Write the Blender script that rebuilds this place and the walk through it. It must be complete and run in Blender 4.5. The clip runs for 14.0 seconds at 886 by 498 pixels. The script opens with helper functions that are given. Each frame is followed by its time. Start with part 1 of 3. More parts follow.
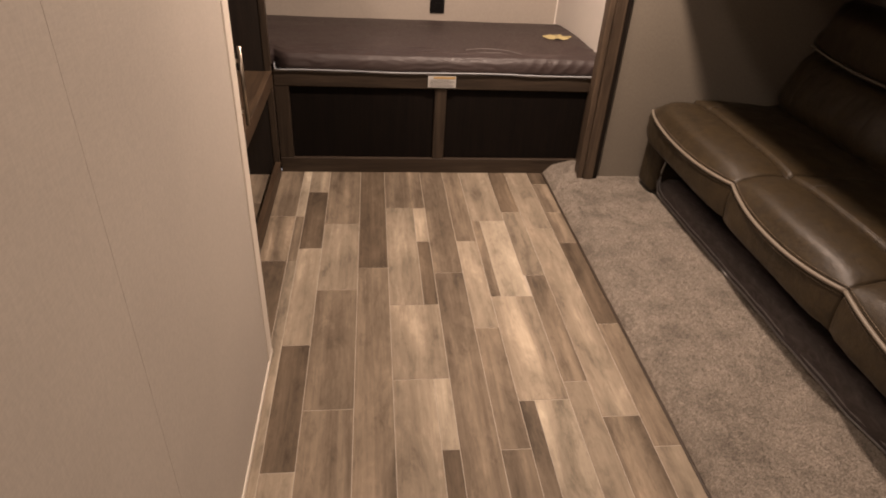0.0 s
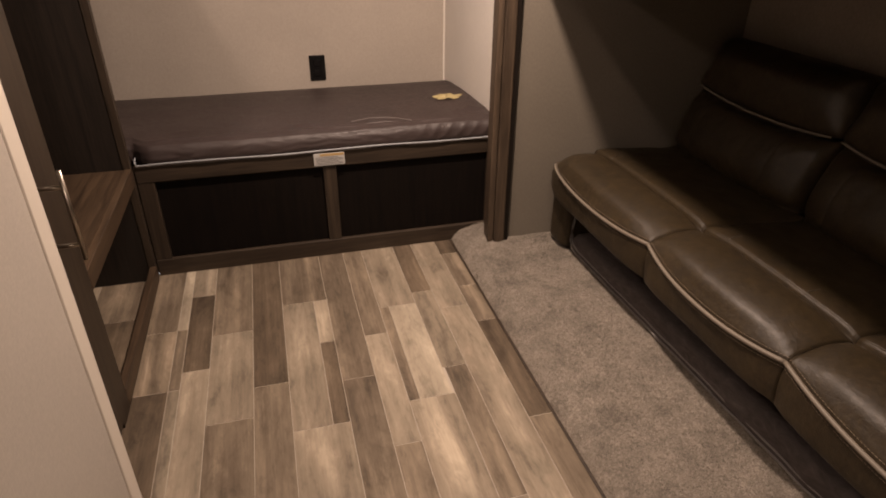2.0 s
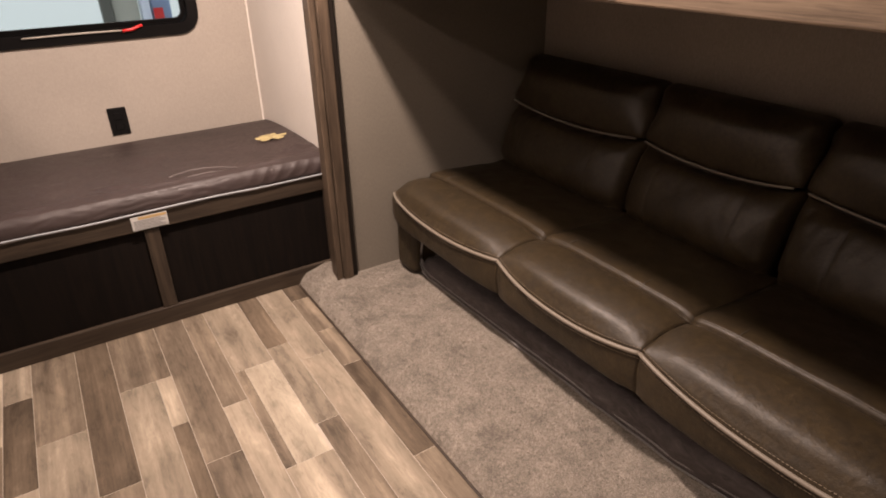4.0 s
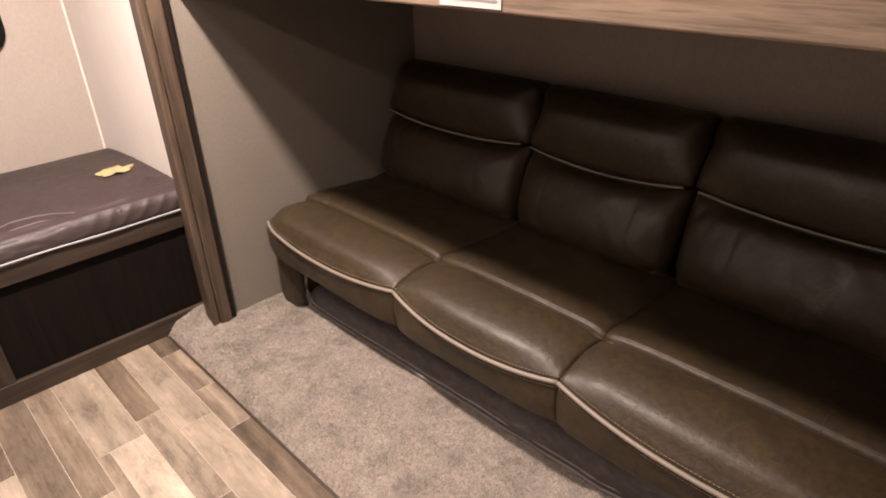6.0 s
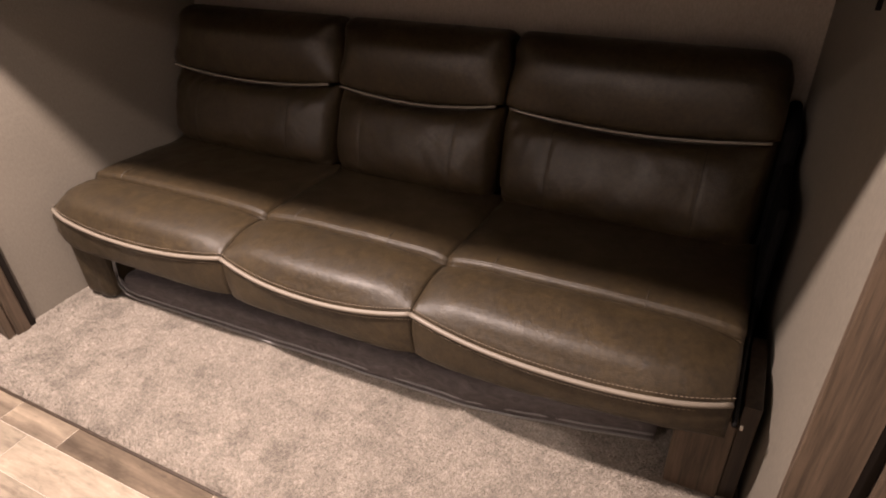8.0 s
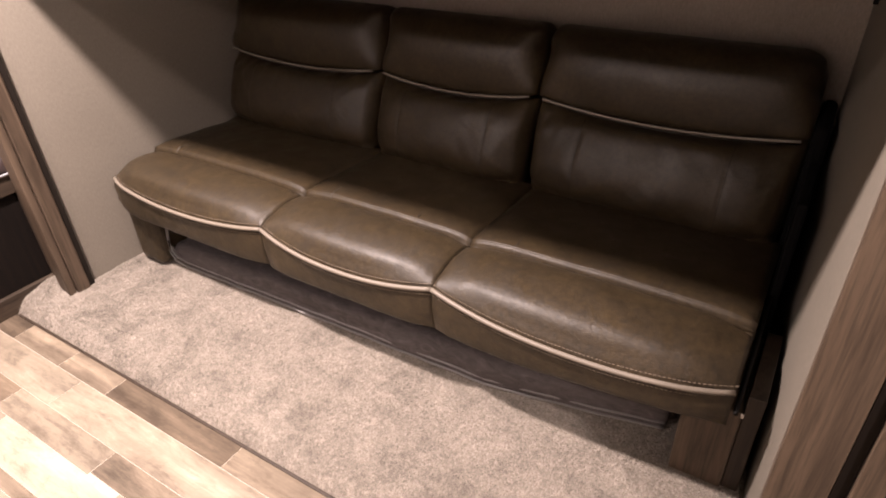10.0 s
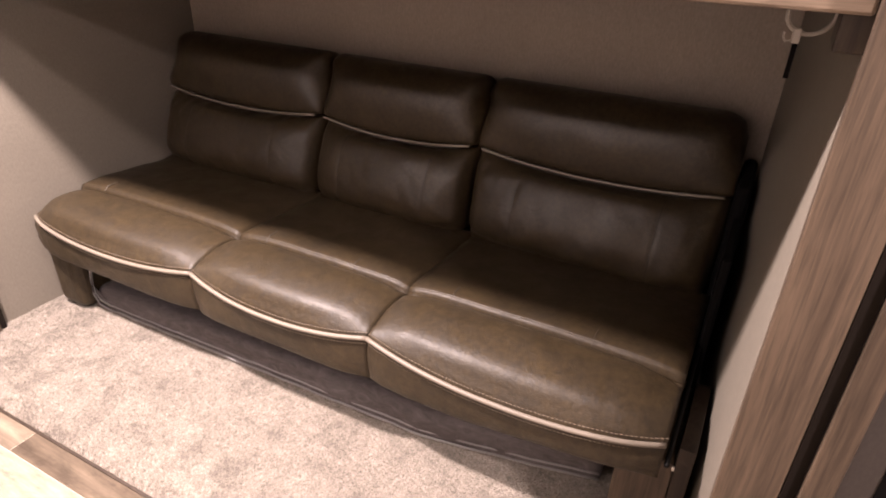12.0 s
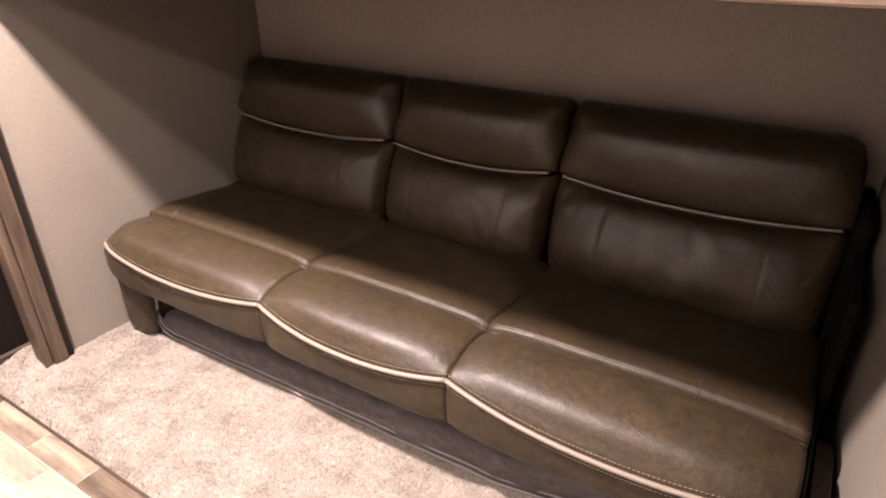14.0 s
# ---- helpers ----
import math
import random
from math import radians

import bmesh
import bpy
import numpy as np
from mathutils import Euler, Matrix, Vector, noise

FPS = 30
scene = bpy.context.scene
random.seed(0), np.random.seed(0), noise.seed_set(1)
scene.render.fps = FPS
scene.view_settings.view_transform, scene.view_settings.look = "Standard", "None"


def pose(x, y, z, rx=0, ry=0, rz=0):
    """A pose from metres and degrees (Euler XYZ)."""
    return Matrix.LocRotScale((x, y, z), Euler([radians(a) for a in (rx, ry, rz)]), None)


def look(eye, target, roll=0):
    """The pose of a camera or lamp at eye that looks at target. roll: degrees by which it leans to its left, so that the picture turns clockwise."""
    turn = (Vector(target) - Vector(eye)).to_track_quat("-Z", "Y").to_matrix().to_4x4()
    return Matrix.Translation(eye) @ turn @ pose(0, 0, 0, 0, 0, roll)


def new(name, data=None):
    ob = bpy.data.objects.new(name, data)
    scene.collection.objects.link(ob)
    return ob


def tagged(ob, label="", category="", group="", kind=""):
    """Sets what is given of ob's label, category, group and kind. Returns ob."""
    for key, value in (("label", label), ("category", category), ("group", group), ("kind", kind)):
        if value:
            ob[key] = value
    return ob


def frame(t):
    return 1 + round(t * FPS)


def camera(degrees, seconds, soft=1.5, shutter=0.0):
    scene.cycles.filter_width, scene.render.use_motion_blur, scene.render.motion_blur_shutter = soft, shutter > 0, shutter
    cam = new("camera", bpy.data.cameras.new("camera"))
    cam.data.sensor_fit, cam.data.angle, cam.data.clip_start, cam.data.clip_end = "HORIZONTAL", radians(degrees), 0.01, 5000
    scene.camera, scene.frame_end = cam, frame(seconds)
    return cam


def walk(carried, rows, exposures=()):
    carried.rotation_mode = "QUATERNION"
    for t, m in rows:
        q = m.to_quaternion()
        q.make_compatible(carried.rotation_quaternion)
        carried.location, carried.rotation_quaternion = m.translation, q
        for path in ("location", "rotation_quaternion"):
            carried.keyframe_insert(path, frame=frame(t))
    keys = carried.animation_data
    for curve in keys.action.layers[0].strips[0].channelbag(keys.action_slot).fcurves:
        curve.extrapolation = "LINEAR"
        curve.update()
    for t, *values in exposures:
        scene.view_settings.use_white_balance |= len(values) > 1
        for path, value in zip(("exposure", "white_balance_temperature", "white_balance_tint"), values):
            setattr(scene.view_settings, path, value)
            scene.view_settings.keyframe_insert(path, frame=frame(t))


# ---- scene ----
cam = camera(71.2, 14.0, 1.9)
PATH = [
    (0, (0.53, 0.462, 1.19), (0.752, 2.127, 0.103), 3.7),
    (0.5, (0.535, 0.545, 1.185), (0.937, 2.217, 0.163), 4.5),
    (1, (0.552, 0.617, 1.196), (0.912, 2.27, 0.128), 1.8),
    (1.5, (0.591, 0.691, 1.209), (0.9, 2.384, 0.19), 1.3),
    (2, (0.634, 0.716, 1.23), (1.104, 2.396, 0.251), 0.5),
    (2.5, (0.63, 0.749, 1.239), (1.411, 2.328, 0.292), -0.7),
    (5, (0.653, 0.81, 1.255), (1.723, 2.235, 0.346), -0.7),
    (5.5, (0.682, 0.855, 1.249), (1.886, 2.157, 0.324), -0.6),
    (6, (0.734, 0.944, 1.261), (1.961, 2.211, 0.319), -1.7),
    (6.5, (0.792, 1.005, 1.253), (2.023, 2.273, 0.316), -3.3),
    (7, (0.755, 1.0, 1.227), (2.248, 1.807, 0.17), -3.3),
    (9.5, (0.719, 0.902, 1.204), (2.184, 1.704, 0.103), -0.9),
    (10, (0.702, 0.881, 1.209), (2.106, 1.8, 0.121), -2.3),
    (10.5, (0.717, 0.876, 1.224), (2.182, 1.784, 0.208), -0.8),
    (11, (0.74, 0.872, 1.223), (2.246, 1.733, 0.227), 0.5),
    (11.5, (0.735, 0.871, 1.223), (2.285, 1.68, 0.251), 1.5),
    (12, (0.728, 0.875, 1.219), (2.278, 1.674, 0.241), 1.6),
    (12.5, (0.728, 0.87, 1.22), (2.268, 1.674, 0.229), 1.5),
    (13, (0.726, 0.866, 1.223), (2.264, 1.686, 0.243), 1.2),
    (13.5, (0.718, 0.886, 1.218), (2.237, 1.755, 0.25), 0.7),
    (14, (0.771, 0.994, 1.197), (2.277, 1.935, 0.278), -0.1),
]
EXPOSURES = [(0.0, -0.08, 7150, 17), (0.5, -0.36, 7200, 17), (1.0, -0.40, 7150, 17), (1.5, -0.40, 7150, 17), (2.0, -0.34, 7120, 17), (2.7, 0.0, 6850, 17), (5.0, 0.42, 6490, 16), (6.5, 0.86, 6230, 16),
             (7.2, 0.95, 6290, 16), (9.5, 1.36, 6080, 17), (10.5, 1.38, 6020, 18), (11.5, 1.63, 6000, 19), (12.5, 1.88, 6000, 20), (14.0, 1.85, 6000, 20)]
walk(cam, [(t, look(eye, target, roll)) for t, eye, target, roll in PATH], EXPOSURES)

# ---- world, lamps ----
world = bpy.data.worlds.new("world")
scene.world = world
world.use_nodes = True
world.node_tree.nodes["Background"].inputs[0].default_value = (0.9, 0.95, 1.0, 1)
world.node_tree.nodes["Background"].inputs[1].default_value = 0.6


def ceiling_lamp(x, y, z, size, watts, colour):
    data = bpy.data.lights.new("ceiling_lamp", "AREA")
    data.shape, data.size, data.energy, data.color = "DISK", size, watts, colour
    ob = new("ceiling_lamp", data)
    ob.matrix_world = pose(x, y, z)
    return tagged(ob, "round warm LED light set flush in the ceiling", "ceiling light", kind="structure")


WARM = (1.0, 0.815, 0.69)
ceiling_lamp(1.079, 2.25, 1.985, 0.10, 66, WARM)
ceiling_lamp(0.737, -0.25, 1.985, 0.12, 25, WARM)
ceiling_lamp(-0.12, 1.97, 1.985, 0.12, 17, WARM)


# ---- materials ----
def mat(name, colour, rough=0.6, metal=0.0, spec=0.5):
    m = bpy.data.materials.new(name)
    m.use_nodes = True
    b = m.node_tree.nodes["Principled BSDF"]
    b.inputs["Base Color"].default_value = (*colour, 1)
    b.inputs["Roughness"].default_value = rough
    b.inputs["Metallic"].default_value = metal
    b.inputs["Specular IOR Level"].default_value = spec
    return m


def node(m, kind, **settings):
    n = m.node_tree.nodes.new(kind)
    for key, value in settings.items():
        n.inputs[key.replace("_", " ")].default_value = value
    return n


def link(m, a, out, b, inp):
    m.node_tree.links.new(a.outputs[out], b.inputs[inp])


def coords(m, scale=(1, 1, 1), shuffle=False):
    """Object coordinates in metres, stretched by scale; shuffle moves them by the object's random number."""
    tc = node(m, "ShaderNodeTexCoord")
    mp = node(m, "ShaderNodeMapping")
    mp.inputs["Scale"].default_value = scale
    link(m, tc, "Object", mp, "Vector")
    if shuffle:
        info = node(m, "ShaderNodeObjectInfo")
        mul = m.node_tree.nodes.new("ShaderNodeVectorMath")
        mul.operation = "SCALE"
        mul.inputs[0].default_value = (37.0, 53.0, 19.0)
        link(m, info, "Random", mul, "Scale")
        link(m, mul, "Vector", mp, "Location")
    return mp


def noise_tex(m, mp, scale, detail=4.0, rough=0.6, distortion=0.0):
    n = node(m, "ShaderNodeTexNoise", Scale=scale, Detail=detail, Roughness=rough, Distortion=distortion)
    link(m, mp, "Vector", n, "Vector")
    return n


def ramp(m, src, out, stops):
    r = m.node_tree.nodes.new("ShaderNodeValToRGB")
    e = r.color_ramp.elements
    while len(e) < len(stops):
        e.new(0.5)
    for el, (pos, col) in zip(e, stops):
        el.position, el.color = pos, (*col, 1)
    link(m, src, out, r, "Fac")
    return r


def blend(m, a, b, factor, mode="MULTIPLY"):
    n = m.node_tree.nodes.new("ShaderNodeMix")
    n.data_type, n.blend_type = "RGBA", mode
    n.inputs["Factor"].default_value = factor
    m.node_tree.links.new(a, n.inputs[6])
    m.node_tree.links.new(b, n.inputs[7])
    return n.outputs[2]


def bump(m, height, strength, distance, prev=None):
    n = node(m, "ShaderNodeBump", Strength=strength, Distance=distance)
    m.node_tree.links.new(height, n.inputs["Height"])
    if prev:
        link(m, prev, "Normal", n, "Normal")
    link(m, n, "Normal", m.node_tree.nodes["Principled BSDF"], "Normal")
    return n


def base(m, socket):
    m.node_tree.links.new(socket, m.node_tree.nodes["Principled BSDF"].inputs["Base Color"])


def grey(v):
    return (v, v, v)


def shade(c, f):
    return tuple(v * f for v in c)


def wallpaper(name, colour, strength=0.3):
    """Vinyl wall covering with a fine woven grain and faint blotches."""
    m = mat(name, colour, 0.62)
    fine = noise_tex(m, coords(m, (1, 1, 0.35)), 230, 4, 0.75)
    weave = noise_tex(m, coords(m, (0.2, 0.2, 1)), 380, 2, 0.6)
    big = noise_tex(m, coords(m), 2.2, 4, 0.55)
    c1 = ramp(m, fine, "Fac", [(0.32, shade(colour, 1 - 0.53 * strength)), (0.68, shade(colour, 1 + 0.33 * strength))])
    c2 = ramp(m, big, "Fac", [(0.3, grey(0.88)), (0.7, grey(1.0))])
    c3 = ramp(m, weave, "Fac", [(0.3, grey(0.92)), (0.7, grey(1.0))])
    base(m, blend(m, blend(m, c1.outputs[0], c2.outputs[0], 1.0), c3.outputs[0], 1.0))
    bump(m, fine.outputs["Fac"], strength, 0.0008)
    return m


def wood(name, light, dark, axis, rough=0.5, scale=1.0, spec=0.35):
    """Wood-grain laminate with the grain along axis 0, 1 or 2."""
    m = mat(name, light, rough, spec=spec)
    st = [16.0 * scale] * 3
    st[axis] = 1.1 * scale
    mp = coords(m, st, True)
    grain = noise_tex(m, mp, 2.1, 8, 0.72, 0.6)
    st2 = [210.0] * 3
    st2[axis] = 9.0
    pores = noise_tex(m, coords(m, st2, True), 1.0, 3, 0.6)
    mid = tuple((a + b) / 2 for a, b in zip(light, dark))
    c = ramp(m, grain, "Fac", [(0.28, dark), (0.47, mid), (0.66, light)])
    p = ramp(m, pores, "Fac", [(0.34, grey(0.58)), (0.52, grey(1.0))])
    st3 = [62.0 * scale] * 3
    st3[axis] = 2.6 * scale
    lines = noise_tex(m, coords(m, st3, True), 1.0, 5, 0.65, 0.4)
    q = ramp(m, lines, "Fac", [(0.34, grey(0.70)), (0.50, grey(1.0)), (0.68, grey(1.10))])
    base(m, blend(m, blend(m, c.outputs[0], p.outputs[0], 0.8), q.outputs[0], 1.0))
    bump(m, pores.outputs["Fac"], 0.25, 0.0006)
    return m


def plank_mat(name, light, dark):
    """Printed vinyl plank: streaks along y, bleached and worn blotches."""
    m = mat(name, light, 0.7, spec=0.17)
    streak = noise_tex(m, coords(m, (17, 0.9, 1), True), 1.0, 8, 0.68, 0.35)
    fine = noise_tex(m, coords(m, (190, 7, 1), True), 1.0, 3, 0.6)
    blot = noise_tex(m, coords(m, (14, 4.6, 1), True), 1.0, 7, 0.70, 0.3)
    mid = tuple((a + b) / 2 for a, b in zip(light, dark))
    c = ramp(m, streak, "Fac", [(0.3, dark), (0.5, mid), (0.68, light)])
    f = ramp(m, fine, "Fac", [(0.3, grey(0.91)), (0.6, grey(1.0))])
    w = ramp(m, blot, "Fac", [(0.32, grey(0.54)), (0.47, grey(0.92)), (0.56, grey(1.0)), (0.64, grey(1.22))])
    figure = noise_tex(m, coords(m, (8, 2.1, 1), True), 1.0, 5, 0.62, 0.9)
    g = ramp(m, figure, "Fac", [(0.30, grey(0.62)), (0.43, grey(0.88)), (0.55, grey(1.0)), (0.70, grey(1.20))])
    worn = noise_tex(m, coords(m, (34, 11, 1), True), 1.0, 6, 0.75, 0.8)
    h = ramp(m, worn, "Fac", [(0.34, grey(0.76)), (0.46, grey(1.0)), (0.62, grey(1.0)), (0.70, grey(1.14))])
    planked = blend(m, blend(m, c.outputs[0], f.outputs[0], 1.0), w.outputs[0], 1.0)
    base(m, blend(m, blend(m, planked, g.outputs[0], 0.9), h.outputs[0], 0.8))
    rr = ramp(m, blot, "Fac", [(0.3, grey(0.78)), (0.7, grey(0.64))])
    m.node_tree.links.new(rr.outputs[0], m.node_tree.nodes["Principled BSDF"].inputs["Roughness"])
    bump(m, fine.outputs["Fac"], 0.2, 0.0005)
    return m


def leather_mat(name, colour, rough=0.4):
    m = mat(name, colour, rough, spec=0.36)
    mott = noise_tex(m, coords(m), 15, 6, 0.65, 0.4)
    big = noise_tex(m, coords(m), 4, 3, 0.5)
    c = ramp(m, mott, "Fac", [(0.3, shade(colour, 0.78)), (0.5, colour), (0.72, tuple(v * f for v, f in zip(colour, (1.28, 1.31, 1.36))))])
    b2 = ramp(m, big, "Fac", [(0.3, grey(0.8)), (0.7, grey(1.0))])
    fleck = noise_tex(m, coords(m), 75, 4, 0.7)
    b3 = ramp(m, fleck, "Fac", [(0.33, grey(0.64)), (0.53, grey(1.0)), (0.70, grey(1.28))])
    base(m, blend(m, blend(m, c.outputs[0], b2.outputs[0], 1.0), b3.outputs[0], 1.0))
    pebble = node(m, "ShaderNodeTexVoronoi", Scale=420.0)
    link(m, coords(m), "Vector", pebble, "Vector")
    crease = noise_tex(m, coords(m), 22, 5, 0.6, 1.2)
    grain = noise_tex(m, coords(m), 150, 3, 0.7, 0.6)
    one = bump(m, grain.outputs["Fac"], 0.42, 0.0014, bump(m, pebble.outputs["Distance"], 0.3, 0.0007))
    rumple = noise_tex(m, coords(m), 58, 4, 0.6, 0.9)
    two = bump(m, rumple.outputs["Fac"], 0.12, 0.003, one)
    bump(m, crease.outputs["Fac"], 0.27, 0.006, two)
    rr = ramp(m, mott, "Fac", [(0.3, grey(rough + 0.10)), (0.7, grey(rough - 0.08))])
    m.node_tree.links.new(rr.outputs[0], m.node_tree.nodes["Principled BSDF"].inputs["Roughness"])
    return m


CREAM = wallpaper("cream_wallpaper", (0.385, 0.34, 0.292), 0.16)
# Pale covering, lifted further in colour for the lamp light on the end wall.
WHITE = wallpaper("lit_white_wallpaper", (0.80, 0.75, 0.69), 0.12)
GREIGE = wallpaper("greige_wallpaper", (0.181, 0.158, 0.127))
# The greige covering again, lightened to stand in for bounced light behind the sofa.
BACKWALL = wallpaper("lit_greige_wallpaper", (0.33, 0.28, 0.236))
PANEL = wallpaper("beige_panel_covering", (0.454, 0.415, 0.367), 0.13)
CEIL = wallpaper("ceiling_covering", (0.44, 0.416, 0.384), 0.2)
TRIM_Z = wood("upright_trim_wood", (0.105, 0.0738, 0.0498), (0.0396, 0.027, 0.018), 2)
TRIM_DARK = wood("dark_trim_wood", (0.05, 0.035, 0.024), (0.0225, 0.015, 0.01), 2)
TRIM_Y = wood("long_trim_wood", (0.222, 0.164, 0.116), (0.117, 0.0825, 0.0561), 1)
FRAME_X = wood("bunk_frame_wood_across", (0.049, 0.0345, 0.0235), (0.02, 0.0135, 0.009), 0)
FRAME_Y = wood("cabinet_wood_along", (0.078, 0.050, 0.030), (0.032, 0.020, 0.012), 1)
FRAME_Z = wood("bunk_frame_wood_upright", (0.049, 0.0345, 0.0235), (0.02, 0.0135, 0.009), 2)
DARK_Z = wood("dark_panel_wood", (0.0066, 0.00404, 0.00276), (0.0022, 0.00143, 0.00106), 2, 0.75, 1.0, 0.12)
NICHE_Z = wood("niche_panel_wood", (0.0202, 0.0139, 0.00992), (0.00868, 0.0062, 0.00434), 2, 0.6)
PLANKS = {
    "p": plank_mat("pale_plank", (0.396, 0.342, 0.263), (0.276, 0.23, 0.173)),
    "l": plank_mat("light_plank", (0.325, 0.273, 0.206), (0.174, 0.139, 0.103)),
    "m": plank_mat("middle_plank", (0.245, 0.196, 0.143), (0.094, 0.071, 0.0509)),
    "d": plank_mat("dark_plank", (0.15, 0.115, 0.0806), (0.056, 0.04, 0.0269)),
}
GROUT = mat("plank_joint", (0.333, 0.29, 0.234), 0.6)
LEATHER = leather_mat("brown_leather", (0.0308, 0.0209, 0.0100), 0.47)
PIPING = mat("cream_piping", (0.141, 0.118, 0.0919), 0.55)
SEAM = mat("dark_thread", (0.01, 0.0075, 0.005), 0.8)
SEAM_TAN = mat("brown_thread", (0.0425, 0.032, 0.021), 0.7)
STITCH = mat("tan_thread", (0.137, 0.106, 0.0754), 0.8)
BLACK = mat("black_plastic", (0.005, 0.0045, 0.0045), 0.55, spec=0.12)
BLACK_MATT = mat("black_fabric", (0.005, 0.0045, 0.0045), 0.95, spec=0.05)
STEEL = mat("brushed_steel", (0.44, 0.39, 0.33), 0.30, 1.0)
PAPER = mat("white_paper", (0.4, 0.39, 0.37), 0.6)
INK = mat("grey_print", (0.17, 0.165, 0.16), 0.7)
ORANGE = mat("orange_print", (0.37, 0.25, 0.11), 0.6)
YELLOW = mat("yellow_sticker", (0.3438, 0.2812, 0.1375), 0.5)
BLUE_PIPE = mat("pale_blue_piping", (0.25, 0.265, 0.28), 0.5)
RED = mat("red_plastic", (0.55, 0.02, 0.02), 0.35)
WHITE_PL = mat("white_plastic", (0.33, 0.3, 0.26), 0.4)
SEAL = mat("dark_brown_seal", (0.011, 0.008, 0.006), 0.85, spec=0.12)
FILLER = wallpaper("filler_covering", (0.0425, 0.034, 0.03))
EDGE = mat("white_edge_band", (0.60, 0.55, 0.48), 0.5)


# ---- mesh helpers ----
def mesh_of(name, bm, material, smooth=False):
    me = bpy.data.meshes.new(name)
    bmesh.ops.recalc_face_normals(bm, faces=bm.faces)
    bm.to_mesh(me)
    bm.free()
    me.materials.append(material)
    if smooth:
        for p in me.polygons:
            p.use_smooth = True
    return me


def thing(name, label, category, x=0, y=0, z=0, group=""):
    ob = new(name)
    ob.location = (x, y, z)
    ob.empty_display_size = 0.1
    return tagged(ob, label, category, group)


def part(name, bm, material, parent, label="", smooth=False):
    """One mesh object under a thing or a part; the mesh is in world metres."""
    ob = new(name, mesh_of(name, bm, material, smooth))
    if parent:
        ob.parent = parent
        bpy.context.view_layer.update()
        ob.matrix_parent_inverse = parent.matrix_world.inverted()
    return tagged(ob, label)


def setting(name, bm, material, label, category, parent=None):
    ob = new(name, mesh_of(name, bm, material))
    if parent:
        ob.parent = parent
    return tagged(ob, label, category, kind="structure")


def add_box(bm, x0, x1, y0, y1, z0, z1, r=0.0, seg=2):
    res = bmesh.ops.create_cube(bm, size=1.0)
    vs = res["verts"]
    bmesh.ops.transform(bm, verts=vs, matrix=Matrix.Translation(((x0 + x1) / 2, (y0 + y1) / 2, (z0 + z1) / 2))
                        @ Matrix.Diagonal((abs(x1 - x0), abs(y1 - y0), abs(z1 - z0), 1)))
    if r:
        es = list({e for v in vs for e in v.link_edges})
        bmesh.ops.bevel(bm, geom=es, offset=r, segments=seg, affect="EDGES", profile=0.5)
    return bm


def box(x0, x1, y0, y1, z0, z1, r=0.0, seg=2):
    return add_box(bmesh.new(), x0, x1, y0, y1, z0, z1, r, seg)


def tube(points, r, sides=8, bm=None, closed=False):
    """A round tube along points."""
    bm = bm or bmesh.new()
    pts = [Vector(p) for p in points]
    rings = []
    n = len(pts)
    up = Vector((0.13, 0.21, 1.0)).normalized()
    for i, p in enumerate(pts):
        a = pts[(i - 1) % n] if closed or i else p
        b = pts[(i + 1) % n] if closed or i < n - 1 else p
        d = (b - a).normalized()
        s = d.cross(up)
        if s.length < 0.05:
            s = d.cross(Vector((1, 0, 0)))
        s.normalize()
        u = s.cross(d).normalized()
        rings.append([bm.verts.new(p + r * (math.cos(k * math.tau / sides) * s + math.sin(k * math.tau / sides) * u)) for k in range(sides)])
    last = n if closed else n - 1
    for i in range(last):
        a, b = rings[i], rings[(i + 1) % n]
        for k in range(sides):
            bm.faces.new((a[k], a[(k + 1) % sides], b[(k + 1) % sides], b[k]))
    if not closed:
        bm.faces.new(rings[0])
        bm.faces.new(rings[-1])
    return bm


def grid_mesh(f, nu, nv, bm=None, cap=False):
    """A sheet f(u, v) with u, v from 0 to 1; cap closes the two u ends."""
    bm = bm or bmesh.new()
    rows = [[bm.verts.new(f(i / nu, j / nv)) for j in range(nv + 1)] for i in range(nu + 1)]
    for i in range(nu):
        for j in range(nv):
            bm.faces.new((rows[i][j], rows[i + 1][j], rows[i + 1][j + 1], rows[i][j + 1]))
    if cap:
        bm.faces.new(rows[0])
        bm.faces.new(rows[-1])
    return bm


def rounded_outline(x0, x1, z0, z1, r, seg=6):
    pts = []
    for cx, cz, a0 in ((x1 - r, z1 - r, 0), (x0 + r, z1 - r, 90), (x0 + r, z0 + r, 180), (x1 - r, z0 + r, 270)):
        for k in range(seg + 1):
            a = radians(a0 + 90 * k / seg)
            pts.append((cx + r * math.cos(a), cz + r * math.sin(a)))
    return pts


def along(profile, s):
    """The point at s (0 to 1) on a Catmull-Rom curve through the profile."""
    n = len(profile) - 1
    k = min(int(s * n), n - 1)
    t = s * n - k
    p = [Vector(profile[max(0, min(n, k + d))]) for d in (-1, 0, 1, 2)]
    return 0.5 * ((2 * p[1]) + (p[2] - p[0]) * t + (2 * p[0] - 5 * p[1] + 4 * p[2] - p[3]) * t * t + (3 * p[1] - p[0] - 3 * p[2] + p[3]) * t ** 3)


